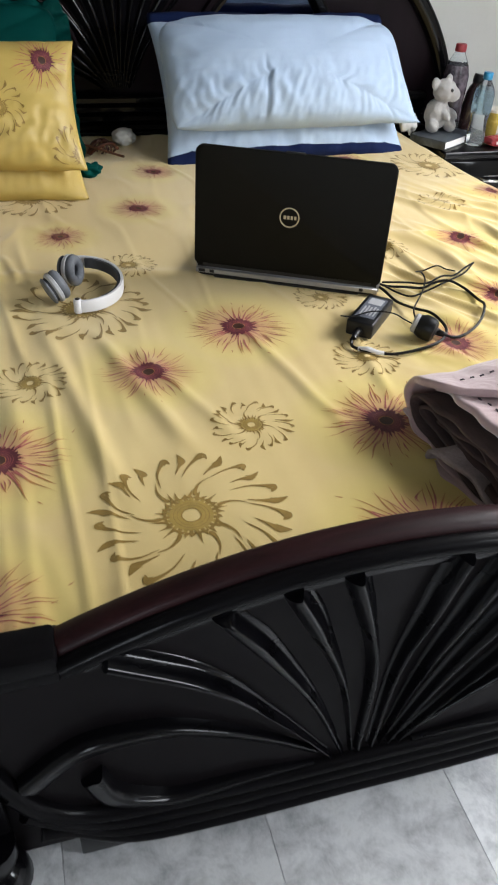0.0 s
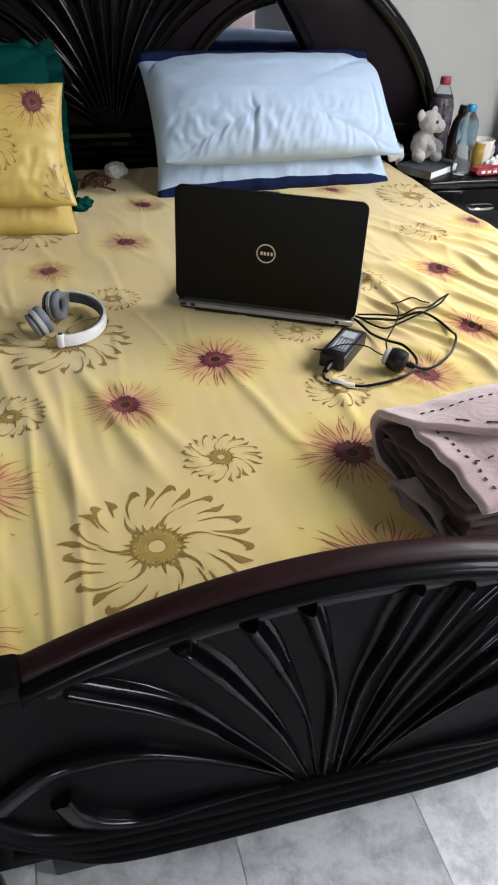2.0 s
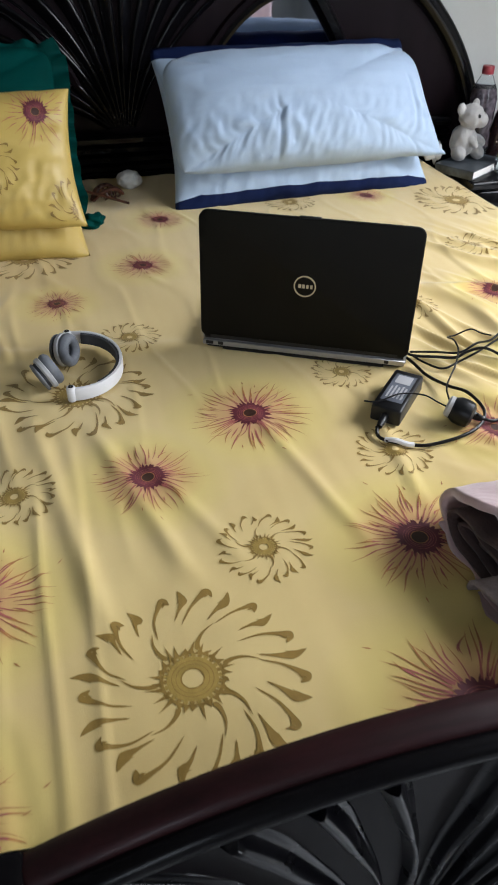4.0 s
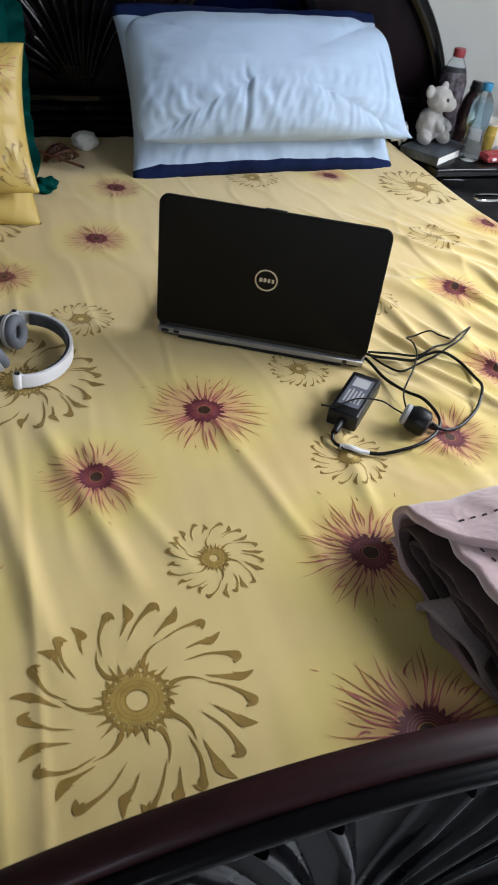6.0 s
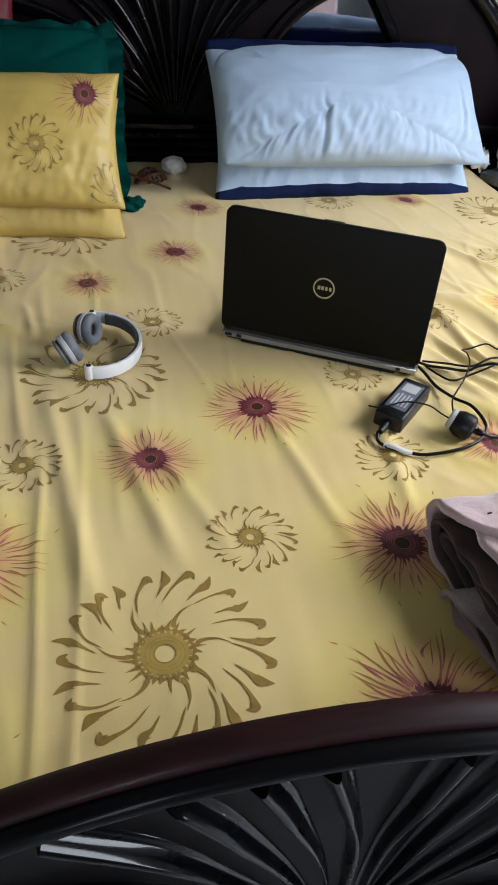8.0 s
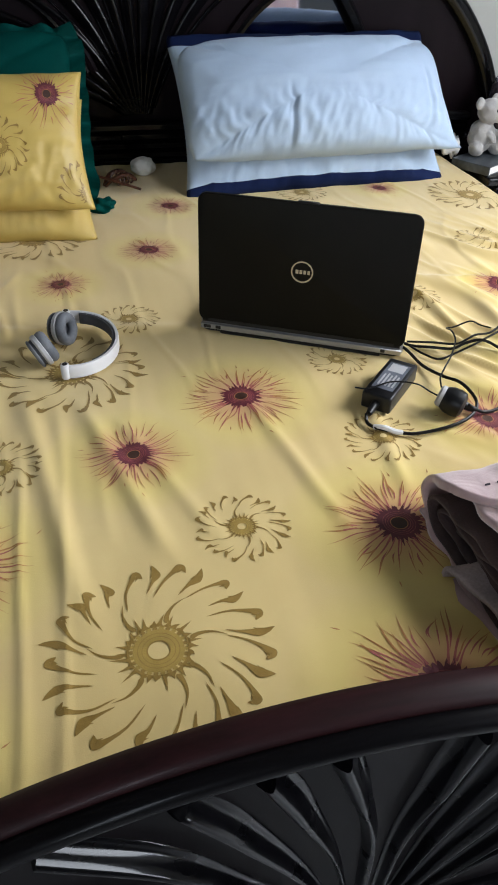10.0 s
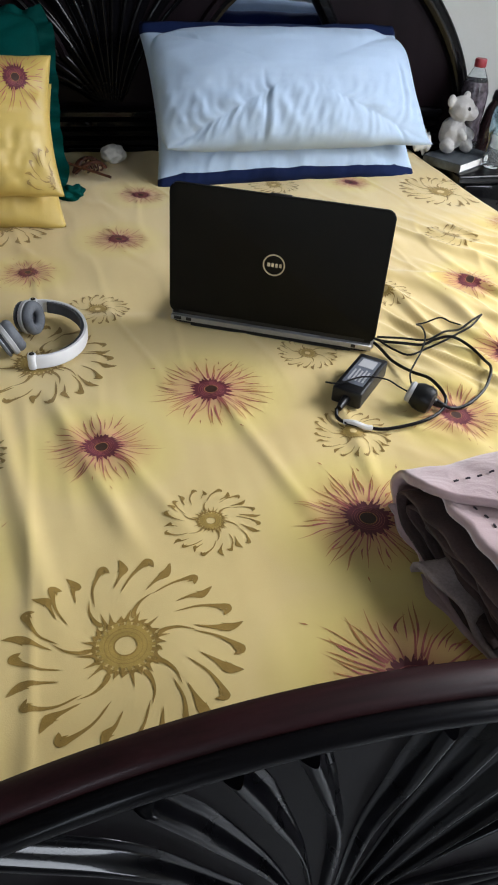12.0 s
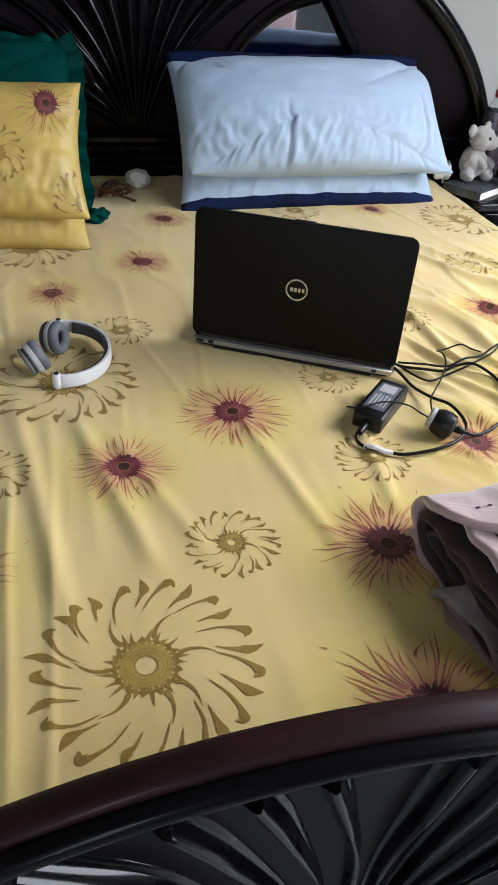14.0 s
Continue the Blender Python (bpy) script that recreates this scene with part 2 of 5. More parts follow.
def part(name, bm, mats, parent, label="", smooth=True, sharp=40):
    me = bm if isinstance(bm, bpy.types.Mesh) else mesh_of(bm, name, mats, smooth, sharp)
    ob = new(name, me)
    ob.parent = parent
    return tagged(ob, label=label)


def thing(name, label, category, m=None, group="", kind=""):
    ob = new(name)
    ob.empty_display_size = 0.05
    if m is not None:
        ob.matrix_basis = m
    return tagged(ob, label, category, group, kind)


def solo(name, bm, mats, label, category, m=None, kind="", group="", smooth=True, sharp=40):
    me = bm if isinstance(bm, bpy.types.Mesh) else mesh_of(bm, name, mats, smooth, sharp)
    ob = new(name, me)
    if m is not None:
        ob.matrix_basis = m
    return tagged(ob, label, category, group, kind)


def box(x0, x1, y0, y1, z0, z1, bevel=0.0, seg=2, bm=None):
    out = bm or bmesh.new()
    tmp = bmesh.new()
    bmesh.ops.create_cube(tmp, size=1.0)
    for v in tmp.verts:
        v.co = Vector(((x0 + x1) / 2 + v.co.x * (x1 - x0), (y0 + y1) / 2 + v.co.y * (y1 - y0), (z0 + z1) / 2 + v.co.z * (z1 - z0)))
    if bevel:
        bmesh.ops.bevel(tmp, geom=list(tmp.edges), offset=bevel, segments=seg, affect="EDGES", profile=0.5)
    join(out, tmp)
    return out


def join(out, tmp, m=None):
    vs = [out.verts.new(m @ v.co if m else v.co) for v in tmp.verts]
    tmp.verts.index_update()
    for f in tmp.faces:
        g = out.faces.new([vs[v.index] for v in f.verts])
        g.material_index = f.material_index
    tmp.free()


def surf(fn, nu, nv, close_u=False, bm=None, mat=0):
    """Quads over fn(i, j)."""
    out = bm or bmesh.new()
    vs = [[out.verts.new(fn(i, j)) for j in range(nv)] for i in range(nu)]
    for i in range(nu if close_u else nu - 1):
        for j in range(nv - 1):
            a, b = vs[i], vs[(i + 1) % nu]
            f = out.faces.new((a[j], b[j], b[j + 1], a[j + 1]))
            f.material_index = mat
    return out, vs


def lathe(profile, seg=28, m=None, bm=None, cap=True, mat=0):
    """Turn (radius, height) pairs round z."""
    out = bm or bmesh.new()
    def at(i, j):
        a = 2 * math.pi * i / seg
        p = Vector((profile[j][0] * math.cos(a), profile[j][0] * math.sin(a), profile[j][1]))
        return m @ p if m else p
    out, vs = surf(at, seg, len(profile), True, out, mat)
    if cap:
        for j in (0, -1):
            f = out.faces.new([r[j] for r in vs])
            f.material_index = mat
    return out


def smooth_path(pts, n):
    """Catmull-Rom through the points."""
    pts = [Vector(p) for p in pts]
    pts = [2 * pts[0] - pts[1], *pts, 2 * pts[-1] - pts[-2]]
    out = []
    for k in range(1, len(pts) - 2):
        a, b, c, d = pts[k - 1:k + 3]
        for i in range(n):
            t = i / n
            out.append(0.5 * (2 * b + (c - a) * t + (2 * a - 5 * b + 4 * c - d) * t * t + (3 * b - a - 3 * c + d) * t ** 3))
    return out + [pts[-2]]


def sweep(path, profile, normal=None, scale=None, bm=None, cap=True, mat=0):
    """Sweep a closed profile of (side, up) pairs along a path. normal: the fixed up direction."""
    out = bm or bmesh.new()
    n = len(path)
    rings = []
    up = Vector(normal) if normal else Vector((0, 0, 1))
    for i, p in enumerate(path):
        t = (path[min(i + 1, n - 1)] - path[max(i - 1, 0)]).normalized()
        side = t.cross(up)
        side = side.normalized() if side.length > 1e-5 else Vector((1, 0, 0))
        u = side.cross(t).normalized()
        s = scale(i / (n - 1)) if scale else 1.0
        rings.append([out.verts.new(p + side * (a * s) + u * (b * s)) for a, b in profile])
    k = len(profile)
    for i in range(n - 1):
        for j in range(k):
            f = out.faces.new((rings[i][j], rings[i][(j + 1) % k], rings[i + 1][(j + 1) % k], rings[i + 1][j]))
            f.material_index = mat
    if cap:
        for r in (rings[0], rings[-1]):
            f = out.faces.new(r)
            f.material_index = mat
    return out


def ring_profile(r, n=10, flat=1.0):
    return [(r * math.cos(2 * math.pi * i / n), flat * r * math.sin(2 * math.pi * i / n)) for i in range(n)]


def bezier(a, c, b, n):
    a, b, c = Vector(a), Vector(b), Vector(c)
    return [a * (1 - t) ** 2 + c * 2 * t * (1 - t) + b * t * t for t in (i / n for i in range(n + 1))]


def blob(r, sub=3, scale=(1, 1, 1), m=None, rough=0.0, freq=20.0, bm=None):
    tmp = bmesh.new()
    bmesh.ops.create_icosphere(tmp, subdivisions=sub, radius=r)
    for v in tmp.verts:
        v.co *= 1 + rough * noise.noise(v.co * freq)
        v.co = Vector((v.co.x * scale[0], v.co.y * scale[1], v.co.z * scale[2]))
    out = bm or bmesh.new()
    join(out, tmp, m)
    return out


# ---- room ----
X0, X1, Y0, Y1, ZC = -2.3, 1.95, -2.45, 2.13, 2.75
T = 0.15
WIN = (-0.15, 1.25, 1.10, 2.15)       # east window: y from, to; z from, to
SIDE_DOOR = (-1.50, -0.80, 0.0, 2.15)  # east glazed door: y from, to; z from, to
DOOR = (-1.70, -0.90, 0.0, 2.15)     # south glazed door: x from, to; z from, to


def structure(name, bm, mat, label, category):
    return solo(name, bm, mat, label, category, kind="structure", smooth=False)


floor = structure("floor", box(X0 - T, X1 + T, Y0 - T, Y1 + T, -0.12, -0.0014), GROUT, "floor bed of grey grout under stone tiles", "floor")
structure("ceiling", box(X0 - T, X1 + T, Y0 - T, Y1 + T, ZC, ZC + 0.15), CEILING, "plain off-white painted ceiling", "ceiling")
structure("wall_north", box(X0 - T, X1 + T, Y1, Y1 + T, -0.006, ZC), WALL, "cream painted wall behind the headboard", "wall")
structure("wall_west", box(X0 - T, X0, Y0, Y1, -0.006, ZC), WALL, "plain cream painted wall", "wall")
bm = box(X1, X1 + T, Y0, SIDE_DOOR[0], -0.006, ZC)
box(X1, X1 + T, SIDE_DOOR[1], WIN[0], -0.006, ZC, bm=bm)
box(X1, X1 + T, SIDE_DOOR[0], SIDE_DOOR[1], SIDE_DOOR[3], ZC, bm=bm)
box(X1, X1 + T, WIN[1], Y1, -0.006, ZC, bm=bm)
box(X1, X1 + T, WIN[0], WIN[1], -0.006, WIN[2], bm=bm)
box(X1, X1 + T, WIN[0], WIN[1], WIN[3], ZC, bm=bm)
structure("wall_east", bm, WALL, "cream painted wall with a high window and a glazed doorway", "wall")
bm = box(X0 - T, DOOR[0], Y0 - T, Y0, -0.006, ZC)
box(DOOR[1], X1 + T, Y0 - T, Y0, -0.006, ZC, bm=bm)
box(DOOR[0], DOOR[1], Y0 - T, Y0, DOOR[3], ZC, bm=bm)
structure("wall_south", bm, WALL, "cream painted wall with a glazed doorway facing the bed", "wall")
bm = box(X0, X1, Y1 - 0.012, Y1, 0, 0.09, 0.003)
structure("baseboard", bm, SKIRT, "low stone skirting along the wall", "baseboard")


def window_unit(name, label, category, span, fixed, along_y):
    """A framed, glazed unit in an opening; span: from, to, z from, z to."""
    a0, a1, z0, z1 = span
    ob = thing(name, label, category, kind="structure")
    def piece(n, mat, p0, p1, q0, q1, d0, d1, bevel):
        if along_y:
            return part(n, box(fixed + d0, fixed + d1, p0, p1, q0, q1, bevel), mat, ob)
        return part(n, box(p0, p1, fixed + d0, fixed + d1, q0, q1, bevel), mat, ob)
    w = 0.05
    mid = (a0 + a1) / 2
    for n, p0, p1, q0, q1 in (("window_frame", a0, a0 + w, z0, z1), ("window_frame", a1 - w, a1, z0, z1), ("window_frame", a0 + w, a1 - w, z1 - w, z1),
                              ("window_frame", a0 + w, a1 - w, z0, z0 + w), ("mullion", mid - w / 2, mid + w / 2, z0 + w, z1 - w)):
        piece(n, FRAME_WHITE, p0, p1, q0, q1, 0.0, 0.05, 0.004)
    for p0, p1 in ((a0 + w, mid - w / 2), (mid + w / 2, a1 - w)):
        piece("pane", PANE, p0, p1, z0 + w, z1 - w, 0.022, 0.028, 0.0).visible_shadow = False
    return ob


window_unit("window_1", "white framed two-pane window in the side wall", "window", WIN, X1 + 0.05, True)
window_unit("door_2", "white framed narrow glazed door in the side wall", "door", SIDE_DOOR, X1 + 0.05, True)
window_unit("door_1", "white framed glazed double door", "door", DOOR, Y0 - 0.10, False)


# ---- bed frame ----
bed = thing("bed", "dark mahogany double bed with carved fan head and foot boards", "bed")
ARCH = 0.39          # half width of the arched middle of the footboard
FOOT_HALF = 0.95


def rail_top(x):
    return 0.553 - 0.088 * (x / ARCH) ** 2


def panel_between(z_low, z_high, x0, x1, y0, y1, n):
    """A board of thickness y1 - y0 whose lower and upper edges follow functions of x."""
    b = bmesh.new()
    rows = []
    for i in range(n + 1):
        x = x0 + (x1 - x0) * i / n
        rows.append([b.verts.new(c) for c in ((x, y0, z_low(x)), (x, y1, z_low(x)), (x, y1, z_high(x)), (x, y0, z_high(x)))])
    for r, s in zip(rows, rows[1:]):
        for k in range(4):
            b.faces.new((r[k], r[(k + 1) % 4], s[(k + 1) % 4], s[k]))
    b.faces.new(rows[0])
    b.faces.new(rows[-1])
    return b


foot = part("footboard", panel_between(lambda x: 0.05, lambda x: rail_top(x) - 0.03 if abs(x) < ARCH else 0.44, -FOOT_HALF + 0.03, FOOT_HALF - 0.03, 0.052, 0.072, 76), WOOD_PANEL, bed, "carved footboard with a sunray fan")
# the arched rail: a red cap set back on a proud, rounded dark lip
CAP = [(-0.027, -0.020), (0.010, -0.020), (0.010, -0.001), (0.007, 0.0045), (0.001, 0.0080), (-0.009, 0.0095), (-0.020, 0.008), (-0.027, 0.003)]
LIP = [(-0.002, -0.022), (0.018, -0.022), (0.025, -0.0205), (0.029, -0.0165), (0.030, -0.011), (0.028, -0.005), (0.023, -0.0010), (0.016, 0.0005), (0.011, -0.001), (0.009, -0.004)]
BEAD = [(-0.012, -0.006), (0.012, -0.006), (0.013, 0.002), (0.012, 0.006), (-0.012, 0.006)]
arch_path = [Vector((x, 0.055, rail_top(x) - 0.0095)) for x in (ARCH * (-1 + 2 * i / 60) for i in range(61))]
part("rail", sweep(arch_path, CAP), WOOD_RAIL, foot, "reddish rounded top rail")
part("lip", sweep(arch_path, LIP), WOOD_DULL, foot, "glossy dark rounded lip", sharp=80)
part("moulding", sweep([p + Vector((0, 0.003, -0.044)) for p in arch_path[2:-2]], BEAD), WOOD, foot)
for s in (-1, 1):
    a, b = sorted((s * (ARCH - 0.002), s * (FOOT_HALF - 0.06)))
    part("shoulder_rail", box(a, b, 0.032, 0.082, 0.440, 0.470, 0.007), WOOD_DULL, foot)
    part("shoulder_rail", box(a, b, 0.040, 0.080, 0.415, 0.440, 0.005), WOOD_DULL, foot)
    post = lathe([(0.030, 0.0), (0.036, 0.02), (0.030, 0.05), (0.026, 0.09), (0.034, 0.13), (0.035, 0.45), (0.040, 0.48), (0.034, 0.51), (0.012, 0.535), (0.0005, 0.54)], 20, pose(s * (FOOT_HALF - 0.03), 0.06, 0))
    part("post", post, WOOD, foot)
# fan of carved petals: each lies between a sharp ridge and its outer edge, x from the middle of the fan, and z
FAN_X = 0.012
FAN = [([(-0.012, 0.120), (-0.020, 0.312), (-0.048, 0.424), (-0.073, 0.499)], [(-0.001, 0.120), (-0.001, 0.300), (-0.012, 0.410), (-0.043, 0.505)]),
       ([(-0.022, 0.120), (-0.056, 0.286), (-0.104, 0.407), (-0.144, 0.489)], [(-0.014, 0.140), (-0.041, 0.340), (-0.079, 0.433), (-0.112, 0.498)]),
       ([(-0.036, 0.118), (-0.093, 0.260), (-0.160, 0.379), (-0.225, 0.471)], [(-0.028, 0.140), (-0.071, 0.305), (-0.128, 0.414), (-0.172, 0.478)]),
       ([(-0.053, 0.115), (-0.139, 0.243), (-0.230, 0.350), (-0.354, 0.432)], [(-0.046, 0.145), (-0.143, 0.295), (-0.222, 0.388), (-0.338, 0.470)]),
       ([(-0.075, 0.130), (-0.161, 0.198), (-0.253, 0.252), (-0.323, 0.268), (-0.393, 0.256), (-0.448, 0.205)], [(-0.075, 0.152), (-0.161, 0.222), (-0.253, 0.284), (-0.323, 0.303), (-0.400, 0.294), (-0.466, 0.228)]),
       ([(-0.080, 0.100), (-0.175, 0.103), (-0.281, 0.098), (-0.368, 0.138), (-0.397, 0.196)], [(-0.075, 0.122), (-0.176, 0.140), (-0.280, 0.133), (-0.348, 0.160), (-0.388, 0.204)])]
# across a petal: (distance from the ridge line towards the edge, height over the board), in metres; the lower leaves are bands
CARVE = [(-0.0100, -0.004), (-0.0092, 0.0045), (-0.0055, 0.0120), (-0.0010, 0.0175), (0.0030, 0.0208), (0.0060, 0.0210), (0.0085, 0.0180), (0.0110, 0.0115), (0.0138, 0.0045), (0.0170, 0.0014), (0.0215, 0.0008), (0.0230, -0.004)]
BAND = [(-0.0020, -0.004), (0.0, 0.006), (0.0035, 0.011), (0.0090, 0.0130), (0.0160, 0.0145), (0.0225, 0.0170), (0.0275, 0.0180), (0.0310, 0.0150), (0.0330, 0.0070), (0.0340, -0.004)]


def carved_petal(ridge, edge, section, side):
    """A leaf of the fan, ridged along one side; its tip is cut off square, its root sinks into the plinth."""
    n = 9
    r = smooth_path([(x, z, 0) for x, z in ridge], n)
    e = smooth_path([(x, z, 0) for x, z in edge], n)
    m = len(r)
    def at(i, j):
        off, rise = section[j]
        f = i / (m - 1)
        p = r[i] + (e[i] - r[i]).normalized() * (off * (0.42 + 0.68 * min(1.0, 1.3 * f)))
        tall = 0.45 + 0.75 * min(1.0, 1.5 * f)
        return Vector((FAN_X + side * p.x, 0.052 - (rise * tall if rise > 0 else rise) - 0.002 * math.sin(math.pi * f), p.y))
    b, vs = surf(at, m, len(section))
    for row in (vs[0], vs[-1]):
        b.faces.new(row)
    return b


for n, (ridge, edge) in enumerate(FAN):
    for s in (1, -1):
        part("petal", carved_petal(ridge, edge, CARVE if n < 4 else BAND, s), WOOD_GLOSS, foot, sharp=70)
# plinth of ribs whose ends turn up
RIB = [(-0.011, -0.010), (0.011, -0.010), (0.012, 0.002), (0.007, 0.009), (0.0, 0.012), (-0.007, 0.009), (-0.012, 0.002)]
for k in range(4):
    z = 0.098 - 0.026 * k
    e = 0.475 - 0.014 * k
    pts = [(-e - 0.012, z + 0.17 - 0.03 * k), (-e + 0.030, z + 0.070), (-e + 0.11, z + 0.014), (-0.2, z), (0.0, z), (0.2, z), (e - 0.11, z + 0.014), (e - 0.030, z + 0.070), (e + 0.012, z + 0.17 - 0.03 * k)]
    part("rib", sweep(smooth_path([(x, 0.046, q) for x, q in pts], 6), RIB, normal=(0, -1, 0)), WOOD_DULL, foot, sharp=80)
part("plinth", box(-0.40, 0.40, 0.050, 0.076, 0.0, 0.10, 0.004), WOOD, foot)
for s in (-1, 1):
    part("leg", lathe([(0.020, 0.0), (0.034, 0.012), (0.042, 0.04), (0.036, 0.068), (0.024, 0.08), (0.03, 0.10), (0.03, 0.13)], 22, pose(s * 0.505, 0.030, 0)), WOOD, foot, "turned round foot")
    part("shoulder_panel", box(min(s * 0.48, s * 0.89), max(s * 0.48, s * 0.89), 0.040, 0.052, 0.10, 0.415, 0.006), WOOD_DULL, foot)
    a, b = sorted((s * 0.80, s * 0.845))
    part("side_rail", box(a, b, 0.08, 2.0, 0.12, 0.30, 0.008), WOOD, bed)

# headboard: an arched panel, thick arched frame, rays, leaf-shaped mirrors
HA, HB, HZ = 1.12, 0.764, 0.45


def arch_z(x, a=HA, b=HB):
    return HZ + b * math.sqrt(max(0.0, 1 - (x / a) ** 2))


head = part("headboard", panel_between(lambda x: 0.1, lambda x: arch_z(x, HA - 0.02, HB - 0.02), -HA + 0.03, HA - 0.03, 2.05, 2.10, 90), HEAD_PANEL, bed, "tall arched headboard with carved rays")
arc = [Vector(((HA - 0.027) * math.cos(q), 2.055, HZ + (HB - 0.027) * math.sin(q))) for q in (math.pi * i / 72 for i in range(73))]
arc = [Vector((HA - 0.027, 2.055, 0.0)), Vector((HA - 0.027, 2.055, 0.25)), *arc, Vector((-HA + 0.027, 2.055, 0.25)), Vector((-HA + 0.027, 2.055, 0.0))]
FRAME = [(-0.027, -0.030), (0.027, -0.030), (0.027, 0.012), (0.020, 0.026), (0.006, 0.034), (-0.010, 0.032), (-0.022, 0.022), (-0.027, 0.006)]
part("arch_frame", sweep(arc, FRAME, normal=(0, -1, 0)), WOOD, head, "thick rounded lacquered arch", sharp=80)
for k in range(4):
    z = 0.478 + 0.027 * k
    part("rib", sweep([Vector((x, 2.035 - 0.004 * k, z)) for x in (-0.99, -0.5, 0.0, 0.5, 0.99)], [(-0.012, -0.02), (0.012, -0.02), (0.013, 0.014), (0.006, 0.024), (-0.006, 0.024), (-0.013, 0.014)], normal=(0, -1, 0)), WOOD, head)
part("lower_panel", box(-1.02, 1.02, 2.02, 2.048, 0.15, 0.462, 0.004), WOOD, head)
HX = -0.045
RAYS = [(0.018, 0.30, 0.055, 1.16), (0.05, 0.34, 0.19, 1.15), (0.085, 0.36, 0.33, 1.12), (0.13, 0.36, 0.47, 1.07), (0.18, 0.345, 0.60, 0.995), (0.22, 0.30, 0.70, 0.88), (0.24, 0.235, 0.76, 0.76), (0.25, 0.17, 0.78, 0.66)]
RAY = [(-0.020, -0.006), (0.020, -0.006), (0.018, 0.004), (0.006, 0.010), (-0.006, 0.016), (-0.014, 0.017), (-0.019, 0.006)]
for n, (bx, bz, tx, tz) in enumerate(RAYS):
    for s in (-1, 1):
        if s > 0 and n > 3:
            continue
        path = [Vector((p.x, 2.047, p.y)) for p in bezier((HX + s * (0.006 + 0.006 * n), 0.585, 0), (HX + s * bx, 0.585 + bz, 0), (HX + s * tx, tz, 0), 22)]
        part("ray", sweep(path, [(s * a * 1.2, b * 1.35) for a, b in RAY], normal=(0, -1, 0), scale=lambda t: 0.35 + 0.85 * t), WOOD_GLOSS, head, sharp=80)
        if n in (1, 3):
            path = [Vector((p.x, 2.049, p.y)) for p in bezier((HX + s * (0.010 + 0.010 * n), 0.60, 0), (HX + s * (bx + 0.022), 0.585 + bz * 0.9, 0), (HX + s * (tx + 0.065), tz - 0.03, 0), 22)]
            part("ray", sweep(path, [(s * a * 0.5, b * 0.6) for a, b in RAY], normal=(0, -1, 0), scale=lambda t: 0.35 + 0.75 * t), WOOD, head, sharp=80)
for s in (-1, 1):
    # leaf-shaped mirror between a curved rib and a straight bar
    low = bezier((s * 0.19, 0.70, 0), (s * 0.28, 0.90, 0), (s * 0.475, 0.935, 0), 14)
    high = bezier((s * 0.62, 0.70, 0), (s * 0.585, 0.80, 0), (s * 0.485, 0.933, 0), 14)
    b = bmesh.new()
    vs = [[b.verts.new((p.x, 2.043, p.y)), b.verts.new((q.x, 2.043, q.y))] for p, q in zip(low, high)]
    for r, q in zip(vs, vs[1:]):
        b.faces.new((r[0], r[1], q[1], q[0]))
    if s > 0:
        part("mirror_inset", b, MIRROR, head, "leaf-shaped mirror inset", smooth=False)
    else:
        b.free()
    leaf = bezier((s * 0.17, 0.70, 0), (s * 0.27, 0.925, 0), (s * 0.485, 0.962, 0), 18)
    part("leaf_rib", sweep([Vector((p.x, 2.046, p.y)) for p in leaf], [(-0.012, -0.004), (0.012, -0.004), (0.012, 0.006), (0.004, 0.014), (-0.008, 0.012)], normal=(0, -1, 0)), HEAD_PANEL, head)
    part("leaf_rib", sweep([Vector((p.x, 2.044, p.y)) for p in low], [(-0.010, -0.002), (0.010, -0.002), (0.010, 0.006), (0.0, 0.012), (-0.010, 0.006)], normal=(0, -1, 0)), WOOD, head)
    part("bar", sweep([Vector((s * 0.492, 2.04, 0.95)), Vector((s * 0.57, 2.04, 0.84)), Vector((s * 0.66, 2.04, 0.70))], [(-0.022, -0.006), (0.022, -0.006), (0.020, 0.014), (0.008, 0.026), (-0.010, 0.026), (-0.020, 0.014)], normal=(0, -1, 0)), WOOD, head)

# ---- mattress and bedspread ----
solo("mattress", box(-0.885, 0.885, 0.10, 1.99, 0.30, 0.445, 0.03, 3), COTTON, "thick mattress hidden under a yellow bedspread", "mattress")
TOP = 0.46
REDS = [(-0.017, 0.701, 0.105), (-0.204, 0.578, 0.090), (0.129, 0.365, 0.108), (-0.303, 1.177, 0.068), (-0.104, 1.333, 0.080), (-0.019, 1.614, 0.075), (-0.682, 1.339, 0.085),
        (-0.536, 0.990, 0.085), (-0.575, 0.713, 0.095), (-0.444, 0.384, 0.104), (-0.476, 0.110, 0.105), (0.088, 0.112, 0.122), (0.614, 1.024, 0.084), (0.886, 1.337, 0.072), (0.542, 0.729, 0.082),
        (0.358, 0.568, 0.086), (0.575, 1.668, 0.065), (0.36, 1.22, 0.075)]
BROWNS = [(-0.207, 0.223, 0.129), (-0.290, 0.825, 0.127), (-0.363, 1.426, 0.119), (0.813, 1.585, 0.118), (-0.490, 1.196, 0.059), (-0.176, 1.004, 0.060), (-0.393, 0.578, 0.062), (-0.078, 0.398, 0.064),
          (0.175, 0.550, 0.062), (0.693, 1.274, 0.066), (0.408, 1.000, 0.058), (0.176, 0.790, 0.056), (0.350, 1.665, 0.070), (-0.75, 0.84, 0.062), (0.55, 0.42, 0.10), (-0.77, 0.45, 0.062)]
